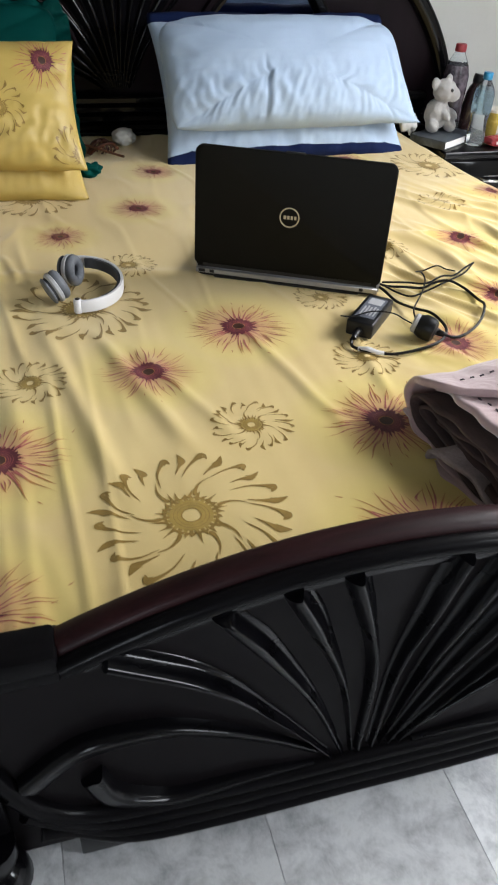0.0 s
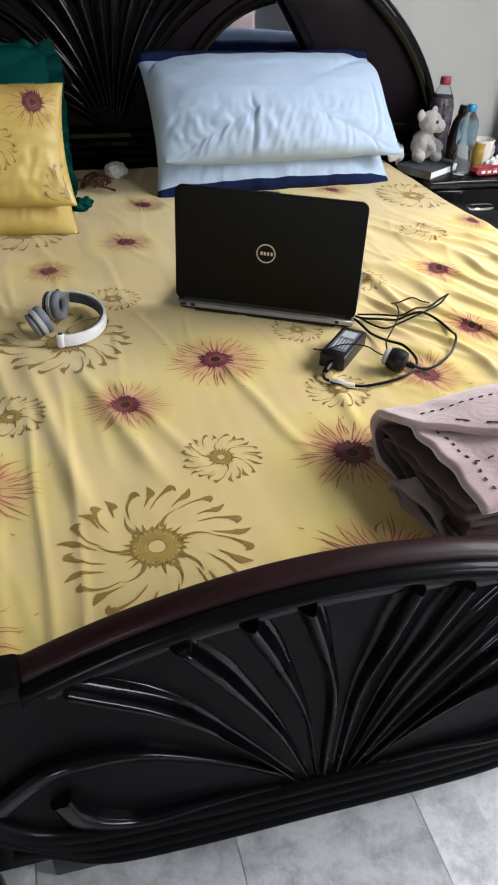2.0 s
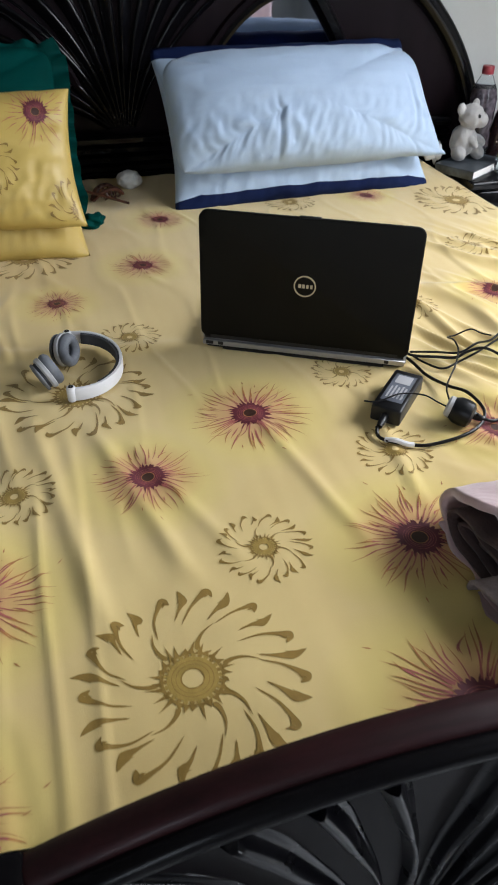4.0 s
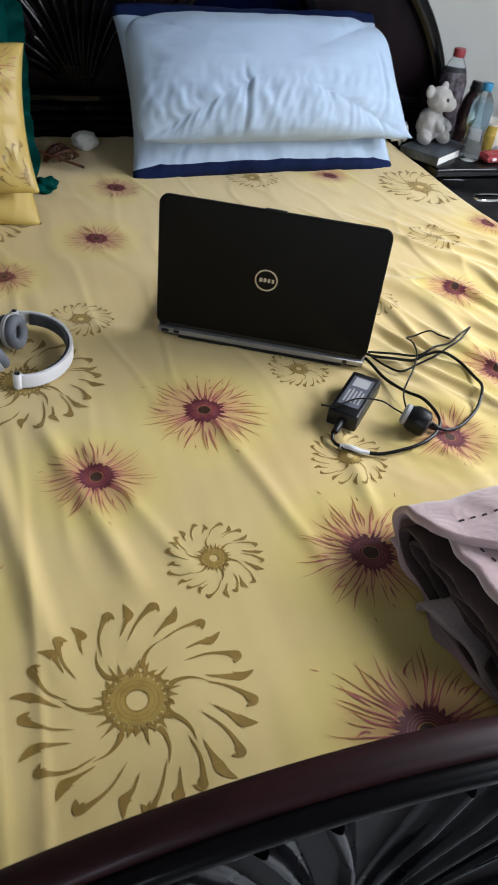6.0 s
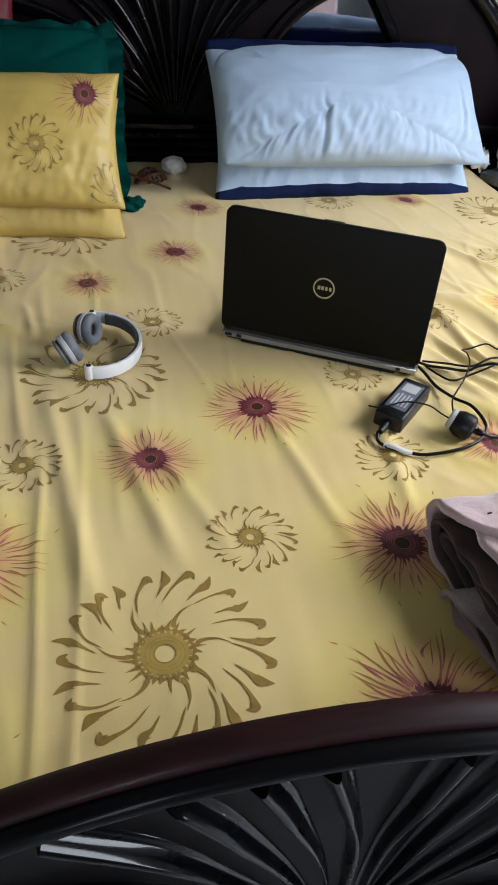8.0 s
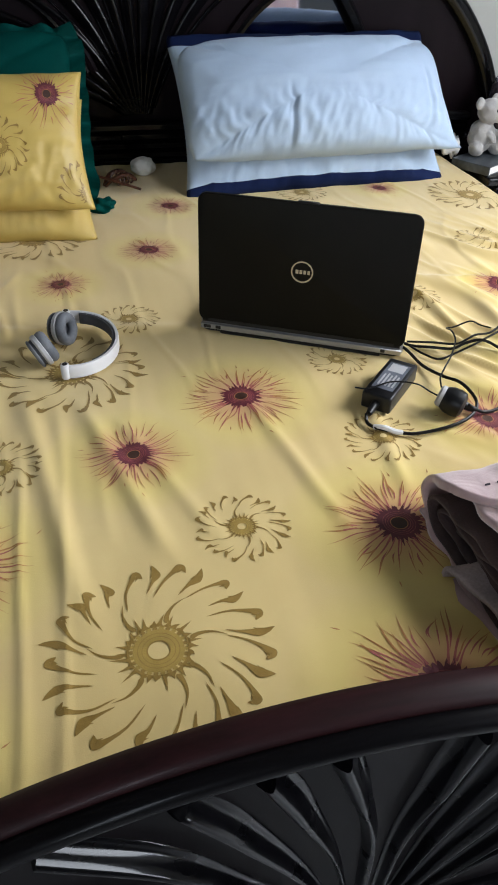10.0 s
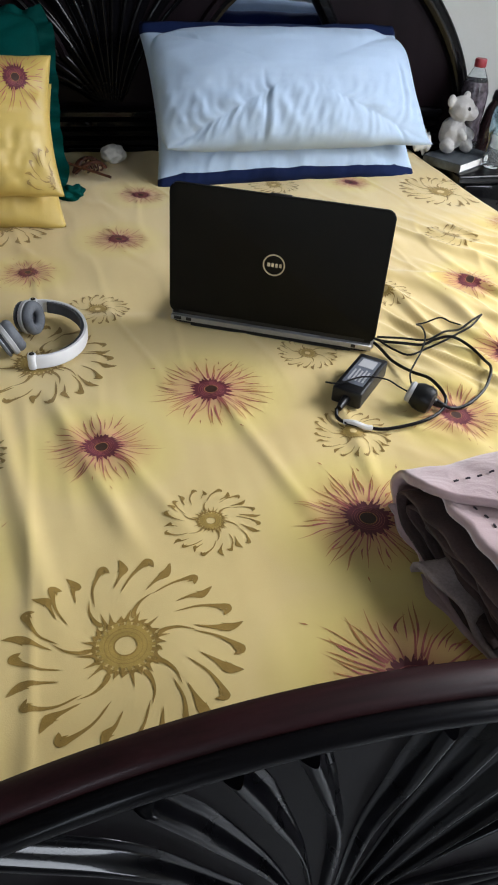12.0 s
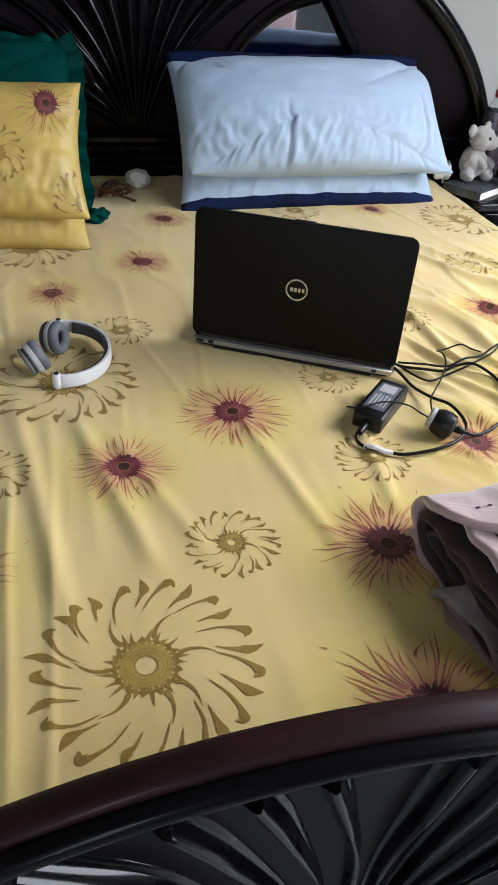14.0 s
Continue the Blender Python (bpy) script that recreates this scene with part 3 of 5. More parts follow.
FOLDS = [(-0.365, 0.76, -0.285, 0.28, 0.0095, 0.017), (-0.275, 0.72, -0.178, 0.37, 0.0085, 0.016), (-0.01, 0.70, 0.062, 0.36, 0.007, 0.014), (-0.47, 0.72, -0.40, 0.40, 0.006, 0.020), (-0.215, 0.66, -0.11, 0.38, 0.005, 0.014),
         (-0.90, 1.03, -0.05, 0.955, 0.005, 0.022), (-0.53, 1.08, -0.52, 0.97, 0.006, 0.008), (-0.425, 1.08, -0.40, 0.96, 0.008, 0.010), (-0.56, 1.08, -0.55, 0.97, 0.005, 0.007),
         (0.19, 0.74, 0.165, 0.42, 0.007, 0.014)]


def height(x, y):
    """The bedspread's surface: long soft folds, with sharper diagonal creases on the window side."""
    z = TOP + 0.0035 * noise.noise((x * 2.2, y * 1.6, 3.1)) + 0.0012 * noise.noise((x * 14, y * 5, 1.7)) + 0.0007 * noise.noise((x * 42, y * 4, 6.3))
    z += 0.0019 * min(1.0, max(0.0, (y - 0.62) / 0.25, (-0.28 - x) / 0.15)) * math.exp(-(noise.noise((x * 10 + 1.5 * y, y * 3.2, 11.0)) / 0.09) ** 2)
    for x0, y0, x1, y1, amp, w in FOLDS:
        w *= 0.9
        dx, dy = x1 - x0, y1 - y0
        q = ((x - x0) * dx + (y - y0) * dy) / (dx * dx + dy * dy)
        if -0.15 < q < 1.15:
            d = abs((x - x0) * dy - (y - y0) * dx) / math.hypot(dx, dy)
            if d < 4 * w:
                e = min(1.0, max(0.0, (0.15 + min(q, 1 - q)) / 0.35))
                z += 0.80 * amp * math.exp(-(d / w) ** 2) * e * e * (3 - 2 * e)
    m = min(1.0, max(0.0, (x - 0.22) / 0.18)) * min(1.0, max(0.0, (1.5 - y) / 0.3)) * min(1.0, max(0.0, (y - 0.42) / 0.1))
    if m > 0:
        u, v = 0.90 * x + 0.43 * y, -0.43 * x + 0.90 * y
        n = noise.noise((u * 12 + 0.9 * noise.noise((x * 4, y * 4, 9.0)), v * 2.0, 5.0))
        z += m * 0.0125 * math.exp(-(n / 0.125) ** 2)
        n = noise.noise((u * 20, v * 4, 8.0))
        z += m * 0.0035 * math.exp(-(n / 0.16) ** 2)
    if x < -0.22:
        n = noise.noise((x * 16, y * 2.2, 2.2))
        z += 0.0035 * min(1.0, (-0.22 - x) / 0.12) * math.exp(-(n / 0.16) ** 2)
    return z


def bloom(x, y):
    s = 0.0
    for fx, fy, r in REDS:
        d = math.hypot(x - fx, y - fy) / r
        if d < 1.45:
            s = max(s, 0.75 * (1 - d / 1.45) ** 0.8)
    return min(1.0, s)


def blush(x, y):
    """The orange tint between the rays of a red flower."""
    s = 0.0
    for fx, fy, r in REDS:
        d = math.hypot(x - fx, y - fy) / r
        if d < 0.95:
            s = max(s, 0.70 * min(1.0, (0.95 - d) / 0.65))
    return s


EDGE, NX, NY = 0.90, 560, 300


def spread_point(i, j):
    """Across: hanging side, rounded shoulder, top; along: foot to head."""
    u = -1 + 2 * i / NX
    y = 0.084 + (1.985 - 0.084) * j / NY
    half = EDGE + 0.03 + 0.018 * math.sin(3.0 * y - 1.2)
    reach = (half + 0.30) * u
    if abs(reach) <= half - 0.04:
        x = reach
        return Vector((x, y, height(x, y))), x
    s = 1 if reach > 0 else -1
    over = abs(reach) - (half - 0.04)
    r = 0.04
    q = min(over / r, math.pi / 2)
    x = s * (half - 0.04 + r * math.sin(q))
    z = height(s * (half - 0.04), y) - r * (1 - math.cos(q))
    if over > r * math.pi / 2:
        dz = over - r * math.pi / 2
        z -= dz
        x += s * dz * (0.10 + 0.12 * math.sin(y * 17 + 2 * math.sin(y * 5)))
    return Vector((x, y, z)), x


b = bmesh.new()
lay = b.verts.layers.float.new("bloom")
lay_warm = b.verts.layers.float.new("blush")
grid = []
for i in range(NX + 1):
    row = []
    for j in range(NY + 1):
        p, x = spread_point(i, j)
        v = b.verts.new(p)
        v[lay] = bloom(p.x, p.y)
        v[lay_warm] = blush(p.x, p.y)
        row.append(v)
    grid.append(row)
CLOTH = [[v.co.z for v in row] for row in grid]
for i in range(NX):
    for j in range(NY):
        b.faces.new((grid[i][j], grid[i + 1][j], grid[i + 1][j + 1]))
        b.faces.new((grid[i][j], grid[i + 1][j + 1], grid[i][j + 1]))
spread = solo("bedspread", b, SPREAD, "golden yellow satin bedspread printed with red and brown sunflowers", "bedspread", sharp=0)


def cloth_z(x, y):
    """The height of the bedspread's own facets."""
    g = (y - 0.084) / (1.985 - 0.084) * NY
    j = max(0, min(NY - 1, int(g)))
    h = g - j
    yy = 0.084 + (1.985 - 0.084) * g / NY
    f = (x / (EDGE + 0.33 + 0.018 * math.sin(3.0 * yy - 1.2)) + 1) / 2 * NX
    i = max(0, min(NX - 1, int(f)))
    e = f - i
    a, d = CLOTH[i][j], CLOTH[i + 1][j + 1]
    if e >= h:
        return a + (CLOTH[i + 1][j] - a) * e + (d - CLOTH[i + 1][j]) * h
    return a + (d - CLOTH[i][j + 1]) * e + (CLOTH[i][j + 1] - a) * h


# printed flowers: strokes laid on the cloth
def stroke(out, pts, widths, mat):
    """A flat strip; pts in flower units, widths the full width at each."""
    rows = []
    for k, p in enumerate(pts):
        d = pts[min(k + 1, len(pts) - 1)] - pts[max(k - 1, 0)]
        n = Vector((-d.y, d.x)).normalized() * (widths[k] / 2)
        rows.append((p + n, p - n))
    for (a, c), (d, e) in zip(rows, rows[1:]):
        out.append(((a, c, e, d), mat))


def annulus(out, r0, r1, seg, mat, wobble=0.0, teeth=0):
    for k in range(seg):
        a0, a1 = 2 * math.pi * k / seg, 2 * math.pi * (k + 1) / seg
        def at(r, a, outer):
            q = r * (1 + (wobble * math.cos(teeth * a) if outer and teeth else 0.0))
            return Vector((q * math.cos(a), q * math.sin(a)))
        out.append(((at(r0, a0, 0), at(r1, a0, 1), at(r1, a1, 1), at(r0, a1, 0)), mat))


def polar(r, a):
    return Vector((r * math.cos(a), r * math.sin(a)))


def lick(out, marks, wide, peak, thin=0.010, mat=0):
    """A swirling lick through polar marks (radius, angle), thin at its root, widest at peak, pointed at its tip."""
    pts = [Vector((p.x, p.y)) for p in smooth_path([(*polar(r, a), 0) for r, a in marks], 6)]
    n = len(pts) - 1
    ws = []
    for k in range(n + 1):
        t = k / n
        rise = t / peak if t < peak else (1 - t) / (1 - peak)
        ws.append(thin * (1 - t) * min(1.0, t * 10) + wide * max(0.0, rise) ** (2.2 if t < peak else 0.75))
    stroke(out, pts, ws, mat)
    return pts


def brown_flower(rnd, n):
    """A pinwheel of hooked and flicked licks round a ringed, spiked eye; material 0 dark, 1 pale."""
    out = []
    for r0, r1, mat in ((0.092, 0.106, 0), (0.106, 0.140, 1), (0.140, 0.147, 0), (0.147, 0.176, 1), (0.176, 0.184, 0), (0.184, 0.222, 1)):
        annulus(out, r0, r1, 36, mat)
    for k in range(26):
        a = 2 * math.pi * k / 26
        stroke(out, [polar(0.220, a), polar(0.236, a), polar(0.254, a)], [0.030, 0.044, 0.024], k % 2)
    annulus(out, 0.250, 0.272, 60, 0, 0.05, 13)
    for k in range(26):
        a = 2 * math.pi * (k + 0.5 * rnd.random()) / 26
        l = 0.31 + 0.13 * rnd.random() ** 1.4
        stroke(out, [polar(0.26, a), polar(0.29, a - 0.02), polar(l, a - rnd.uniform(0.0, 0.12))], [rnd.uniform(0.045, 0.085), 0.034, 0.0], 0)
    m = n // 2
    for k in range(m):
        a = 2 * math.pi * (k + 0.28 * rnd.random()) / m
        g = 2 * math.pi / m
        d = rnd.uniform(-0.04, 0.04)
        top = rnd.uniform(0.90, 0.99)
        root = rnd.uniform(0.50, 0.60)
        # hooked lick, its point bent back
        pts = lick(out, [(root, a + 0.74 * g), (root + 0.5 * (top - root), a + (0.46 + d) * g), (top - 0.05, a + 0.20 * g), (top, a + 0.07 * g), (top - 0.06, a - 0.05 * g)], rnd.uniform(0.070, 0.092), rnd.uniform(0.62, 0.74), 0.018)
        q = pts[15]
        v = (pts[16] - pts[14]).normalized()
        side = Vector((v.y, -v.x))
        stroke(out, [q + side * 0.016 + v * 0.02, q + side * 0.036 - v * 0.005, q + side * 0.046 - v * 0.045], [0.030, 0.024, 0.0], 0)
        # flicked lick, its point thrown outwards
        top = rnd.uniform(0.95, 1.05)
        root = rnd.uniform(0.60, 0.70)
        pts = lick(out, [(root, a - 0.05 * g), (root + 0.13, a - (0.24 + d) * g), (top - 0.13, a - 0.36 * g), (top, a - (0.30 - d) * g)], rnd.uniform(0.078, 0.102), rnd.uniform(0.58, 0.68), 0.018)
        q = pts[10]
        v = (pts[11] - pts[9]).normalized()
        side = Vector((-v.y, v.x))
        stroke(out, [q + side * 0.018 + v * 0.02, q + side * 0.036 + v * 0.012, q + side * 0.052 - v * 0.020], [0.030, 0.018, 0.0], 0)
        # long vein from the eye into every second hook
        if k % 2 == 0:
            lick(out, [(0.29, a + 1.10 * g), (0.38, a + 1.16 * g), (0.50, a + 1.00 * g), (0.62, a + 0.72 * g)], 0.030, 0.06, 0.024)
    return out


def red_flower(rnd, n):
    """A ringed dark eye, jagged maroon disc and thin wavy rays; 0 seed, 1 maroon, 2 rose, 3 rust."""
    out = []
    annulus(out, 0.0, 0.098, 24, 0)
    annulus(out, 0.098, 0.108, 32, 3)
    annulus(out, 0.108, 0.132, 32, 1)
    annulus(out, 0.132, 0.138, 32, 2)
    annulus(out, 0.138, 0.160, 36, 1)
    annulus(out, 0.160, 0.165, 36, 2)
    annulus(out, 0.165, 0.192, 36, 1)
    annulus(out, 0.192, 0.196, 36, 2)
    annulus(out, 0.196, 0.232, 40, 1)
    for k in range(30):
        a = 2 * math.pi * (k + 0.6 * rnd.random()) / 30
        stroke(out, [polar(0.222, a), polar(0.27, a), polar(0.29 + 0.13 * rnd.random() ** 2, a + rnd.uniform(-0.06, 0.06))], [rnd.uniform(0.05, 0.085), 0.038, 0.0], 1)
    for k in range(n):
        a = 2 * math.pi * (k + 0.9 * rnd.random()) / n
        early = rnd.random() < 0.55
        start = rnd.uniform(0.24, 0.32) if early else rnd.uniform(0.38, 0.54)
        top = rnd.uniform(0.62, 1.0)
        bend, wave = rnd.uniform(-0.16, 0.10), rnd.uniform(-0.035, 0.035)
        w = rnd.uniform(0.012, 0.027)
        ts = [i / 8 for i in range(9)]
        pts = [polar(start + (top - start) * t, a + bend * t * t + wave * math.sin(5 * t)) for t in ts]
        ws = [w * q for q in ((1.3, 1.05, 0.85, 0.75, 0.85, 0.8, 0.58, 0.3, 0.0) if early else (0.1, 0.5, 0.8, 1.0, 0.95, 0.8, 0.58, 0.3, 0.0))]
        k0 = rnd.choice((3, 4, 5))
        stroke(out, pts[:k0 + 1], ws[:k0 + 1], 2)
        stroke(out, pts[k0:], ws[k0:], 3)
        if rnd.random() < 0.10:
            q = top + 0.10
            stroke(out, [polar(q, a), polar(q + 0.03, a + 0.01), polar(q + 0.09, a + 0.03)], [0.004, 0.020, 0.0], 3)
    return out


def lay_print(quads, place, keep, mats, parent, label):
    """Put the strokes on a surface: place(p) gives the point in space, keep(p) says whether it lies on the cloth."""
    me = bpy.data.meshes.new("printed_flower")
    verts, faces, ids = [], [], []
    for q, mat in quads:
        if not all(keep(p) for p in q):
            continue
        a, b, c, d = q
        pa, pb, pd = (Vector(place(p)) for p in (a, b, d))
        nu, nv = (max(1, min(16, math.ceil(l / 0.0028))) for l in ((pb - pa).length, (pd - pa).length))
        k = len(verts)
        for i in range(nu + 1):
            for j in range(nv + 1):
                f, g = i / nu, j / nv
                verts.append(place((a * (1 - f) + b * f) * (1 - g) + (d * (1 - f) + c * f) * g))
        for i in range(nu):
            for j in range(nv):
                o = k + i * (nv + 1) + j
                faces.append((o, o + nv + 1, o + nv + 2, o + 1))
                ids.append(mat)
    me.from_pydata(verts, [], faces)
    me.polygons.foreach_set("material_index", ids)
    finish(me, mats, sharp=0)
    ob = new("printed_flower", me)
    ob.parent = parent
    return tagged(ob, label=label)


def on_spread(fx, fy, r, turn):
    c, s = math.cos(turn), math.sin(turn)
    def place(p):
        x, y = fx + r * (c * p.x - s * p.y), fy + r * (s * p.x + c * p.y)
        return (x, y, cloth_z(x, y) + 0.0006)
    def keep(p):
        x, y = fx + r * (c * p.x - s * p.y), fy + r * (s * p.x + c * p.y)
        return abs(x) < 0.89 and 0.086 < y < 1.98
    return place, keep


rnd = random.Random(4)
for fx, fy, r in REDS:
    place, keep = on_spread(fx, fy, r * 1.04, rnd.uniform(0, 6))
    lay_print(red_flower(rnd, 66 if r > 0.09 else 50), place, keep, [SEED, MAROON, ROSE, RUST], spread, "red rayed sunflower print")
for fx, fy, r in BROWNS:
    place, keep = on_spread(fx, fy, r, rnd.uniform(0, 6))
    lay_print(brown_flower(rnd, 26 if r > 0.1 else 24), place, keep, [BROWN, BROWN_PALE], spread, "brown outlined flower print")

# ---- pillows ----
def pillow_shape(w, h, t, seed, ears=(0, 0, 0, 0), wrinkle=1.0, round_=0.0, flare=0.0, pleats=()):
    """Front (side +1) and back surface of a stuffed case; u across, v up, both -1 to 1."""
    def at(u, v, side):
        pu, pv = 1 - abs(u) ** 2.6, 1 - abs(v) ** 2.6
        d = t / 2 * max(0.0, pu * pv) ** 0.52
        x = w / 2 * u * (1 - 0.045 * (1 - v * v) * abs(u) ** 3)
        y = h / 2 * v * (1 - 0.05 * (1 - u * u) * abs(v) ** 3)
        if round_:
            big = max(abs(u), abs(v), 1e-6)
            q = big / ((abs(u) ** round_ + abs(v) ** round_) ** (1 / round_) + 1e-9)
            x, y = x * q, y * q
        y += 0.006 * noise.noise((u * 5, seed, 2.0)) * abs(v) ** 4
        for k, (su, sv) in enumerate(((-1, -1), (1, -1), (1, 1), (-1, 1))):
            q = max(0.0, su * u) ** 5 * max(0.0, sv * v) ** 5
            x += su * ears[k] * q
            y += sv * ears[k] * 0.3 * q
        x += flare * (0.5 - 0.5 * v) * max(0.0, u) ** 2
        rim = max(abs(u), abs(v))
        n = noise.noise((u * 3.2 + seed, v * 3.2, side * 2.0)) * 0.006 + noise.noise((u * 9 + seed, v * 6, 4.0)) * 0.0022 * (0.4 + rim)
        low = min(1.0, max(0.0, (0.15 - v) / 0.5))
        n += 0.0075 * low * noise.noise((u * 8 + seed + 1.2 * v, v * 2.2, 7.0)) + 0.0055 * low * noise.noise((u * 19 + seed - 2 * v, v * 5.0, 12.0))
        n += 0.0014 * max(0.0, abs(v) - 0.62) / 0.38 * noise.noise((u * 34 + seed, v * 2.0, 3.0)) * 2
        for pu0, top in pleats:
            n -= 0.006 * math.exp(-((u - pu0 - 0.01 * v) / 0.016) ** 2) * min(1.0, max(0.0, (top - v) * 4))
            n += 0.004 * math.exp(-((u - pu0 - 0.035) / 0.022) ** 2) * min(1.0, max(0.0, (top - 0.1 - v) * 3))
        n += 0.0011 * noise.noise((u * 1.4 + seed, v * 11 + 0.8 * u, 17.0))
        return Vector((x, y, side * d + wrinkle * n * min(1.0, 3.5 * pu * pv + 0.1)))
    return at


def pillow_mesh(at, nu=84, nv=56, mat_of=None):
    b = bmesh.new()
    for side in (1, -1):
        _, vs = surf(lambda i, j: at(-1 + 2 * i / nu, -1 + 2 * j / nv, side), nu + 1, nv + 1, bm=b)
        if mat_of:
            for i in range(nu):
                for j in range(nv):
                    m = mat_of(-1 + 2 * (i + 0.5) / nu, -1 + 2 * (j + 0.5) / nv, side)
                    if m:
                        for f in vs[i][j].link_faces:
                            if vs[i + 1][j + 1] in f.verts:
                                f.material_index = m
    bmesh.ops.remove_doubles(b, verts=b.verts, dist=0.0008)
    return b


def leaned(x, y, z, slope, yaw=0.0, roll=0.0):
    """A pillow standing on its long edge and leaning back; slope: degrees from lying flat."""
    return pose(x, y, z, 0, 0, yaw) @ pose(0, 0, 0, slope, 0, 0) @ pose(0, 0, 0, 0, 0, roll)


# the two bordered blue pillows
at = pillow_shape(0.755, 0.45, 0.14, 11.0, ears=(0.02, 0.02, 0.01, 0.01), round_=14.0)
ob = solo("pillow", pillow_mesh(at, mat_of=lambda u, v, s: 1 if (v > 0.83 or v < -0.85) else 0), [BLUE, NAVY], "pale blue pillow with a navy border leaning on the headboard", "pillow", leaned(0.405, 1.828, 0.630, 54, 4), group="pillows", sharp=0)
at = pillow_shape(0.735, 0.318, 0.19, 3.0, ears=(0.02, 0.055, 0.0, 0.0), round_=5.0, flare=0.05, wrinkle=0.85, pleats=((-0.24, 0.10), (0.82, 0.40)))
ob = solo("pillow", pillow_mesh(at, 190, 90), BLUE, "plump pale blue cotton pillow propped on another", "pillow", leaned(0.386, 1.742, 0.686, 56, 4), group="pillows", sharp=0)


def printed_pillow(m, seed, label, reds, browns, tall):
    at = pillow_shape(0.72, tall, 0.145, seed, wrinkle=0.75)
    ob = solo("pillow", pillow_mesh(at, 120, 70), YELLOW_PLAIN, label, "pillow", m, group="pillows", sharp=0)
    for kind, spots in ((0, reds), (1, browns)):
        for fx, fy, r in spots:
            def place(p):
                u, v = fx + p.x * r / 0.36, fy + p.y * r / (tall / 2)
                e = 0.02
                q = at(u, v, 1)
                nrm = (at(u + e, v, 1) - at(u - e, v, 1)).cross(at(u, v + e, 1) - at(u, v - e, 1)).normalized()
                return q + nrm * 0.0008
            def keep(p):
                return abs(fx + p.x * r / 0.36) < 0.965 and abs(fy + p.y * r / (tall / 2)) < 0.95
            if kind:
                lay_print(brown_flower(rnd, 20), place, keep, [BROWN, BROWN_PALE], ob, "brown outlined flower print")
            else:
                lay_print(red_flower(rnd, 36), place, keep, [SEED, MAROON, ROSE, RUST], ob, "red rayed sunflower print")
    return ob


printed_pillow(leaned(-0.575, 1.572, 0.580, 36), 21.0, "yellow satin pillow printed with sunflowers, propped underneath", [(0.06, -0.74, 0.090)], [(-0.55, -0.6, 0.06), (0.6, 0.2, 0.07)], 0.40)
printed_pillow(leaned(-0.572, 1.490, 0.661, 57), 31.0, "yellow satin pillow printed with red and brown flowers", [(0.79, 0.60, 0.094), (-0.07, 0.10, 0.098)], [(0.48, -0.16, 0.062), (0.99, -0.80, 0.075), (-0.40, -0.85, 0.07)], 0.305)

# green cushion with a gathered frill
at = pillow_shape(0.70, 0.45, 0.20, 41.0, round_=9.0)
ob = solo("cushion", pillow_mesh(at), GREEN, "dark green cushion with a ruffled frill behind the yellow pillows", "cushion", leaned(-0.575, 1.80, 0.632, 61), sharp=0)
rim = []
for k in range(240):
    s = 4 * k / 240
    q = (s % 1) * 2 - 1
    rim.append([(q, -1), (1, q), (-q, 1), (-1, -q)][int(s)])
b = bmesh.new()
def frill(i, j):
    u, v = rim[i % 240]
    p = at(u, v, 1)
    out = Vector((u if abs(u) > 0.97 else 0.25 * u, v if abs(v) > 0.97 else 0.25 * v, 0)).normalized()
    f = j / 4
    return p * (1 - 0.0) + out * ((0.040 if abs(u) > 0.97 else 0.016) * f * (1 + 0.22 * noise.noise((i * 0.15, 3, 1)))) + Vector((0, 0, 0.014 * f * math.sin(i * 0.9 + 1.5 * math.sin(i * 0.21))))
b, _ = surf(frill, 240, 5, True)
part("frill", b, GREEN, ob, "gathered green frill", sharp=0)

at = pillow_shape(0.46, 0.40, 0.10, 51.0)
solo("cushion", pillow_mesh(at, 36, 30), RED, "red cloth cushion tucked against the headboard", "cushion", leaned(-0.70, 1.945, 0.705, 76), sharp=0)

# small things by the pillows
ob = thing("hair_clip", "brown tortoiseshell hair clip lying on the bedspread", "hair clip", pose(-0.135, 1.80, height(-0.135, 1.80) + 0.002, 0, 0, 25))
for s in (-1, 1):
    path = smooth_path([(-0.045, 0.0, 0.004), (-0.02, s * 0.016, 0.026), (0.015, s * 0.02, 0.030), (0.04, s * 0.012, 0.010)], 5)
    part("jaw", sweep(path, ring_profile(0.009, 8, 0.6)), TIGER, ob)
    for k in range(4):
        part("tooth", sweep(smooth_path([(-0.012 + 0.013 * k, s * 0.018, 0.026), (-0.012 + 0.013 * k, s * 0.024, 0.012), (-0.012 + 0.013 * k, s * 0.012, 0.003)], 3), ring_profile(0.0028, 6)), TIGER, ob)
solo("pencil", sweep([Vector((-0.235, 1.80, 0.500)), Vector((-0.15, 1.75, 0.487)), Vector((-0.085, 1.715, 0.474))], ring_profile(0.0035, 7)), TIGER, "thin brown stick resting on a hair clip", "stick")
solo("cotton_ball", blob(0.032, 4, (1.1, 1, 0.78), rough=0.16, freq=85), COTTON, "small white ball of cotton on the bedspread", "cotton", pose(-0.062, 1.885, height(-0.062, 1.885) + 0.022))
solo("cloth", blob(0.026, 4, (1.3, 1.0, 0.7), rough=0.45, freq=75), GREEN, "crumpled bit of dark green cloth beside a pillow", "cloth", pose(-0.195, 1.60, height(-0.195, 1.60) + 0.016))

# ---- laptop ----
lap = thing("laptop", "black laptop standing open, seen from behind its lid", "laptop", pose(0.1222, 0.856, TOP + 0.006, 0, 0, -26.5))
W2 = 0.189


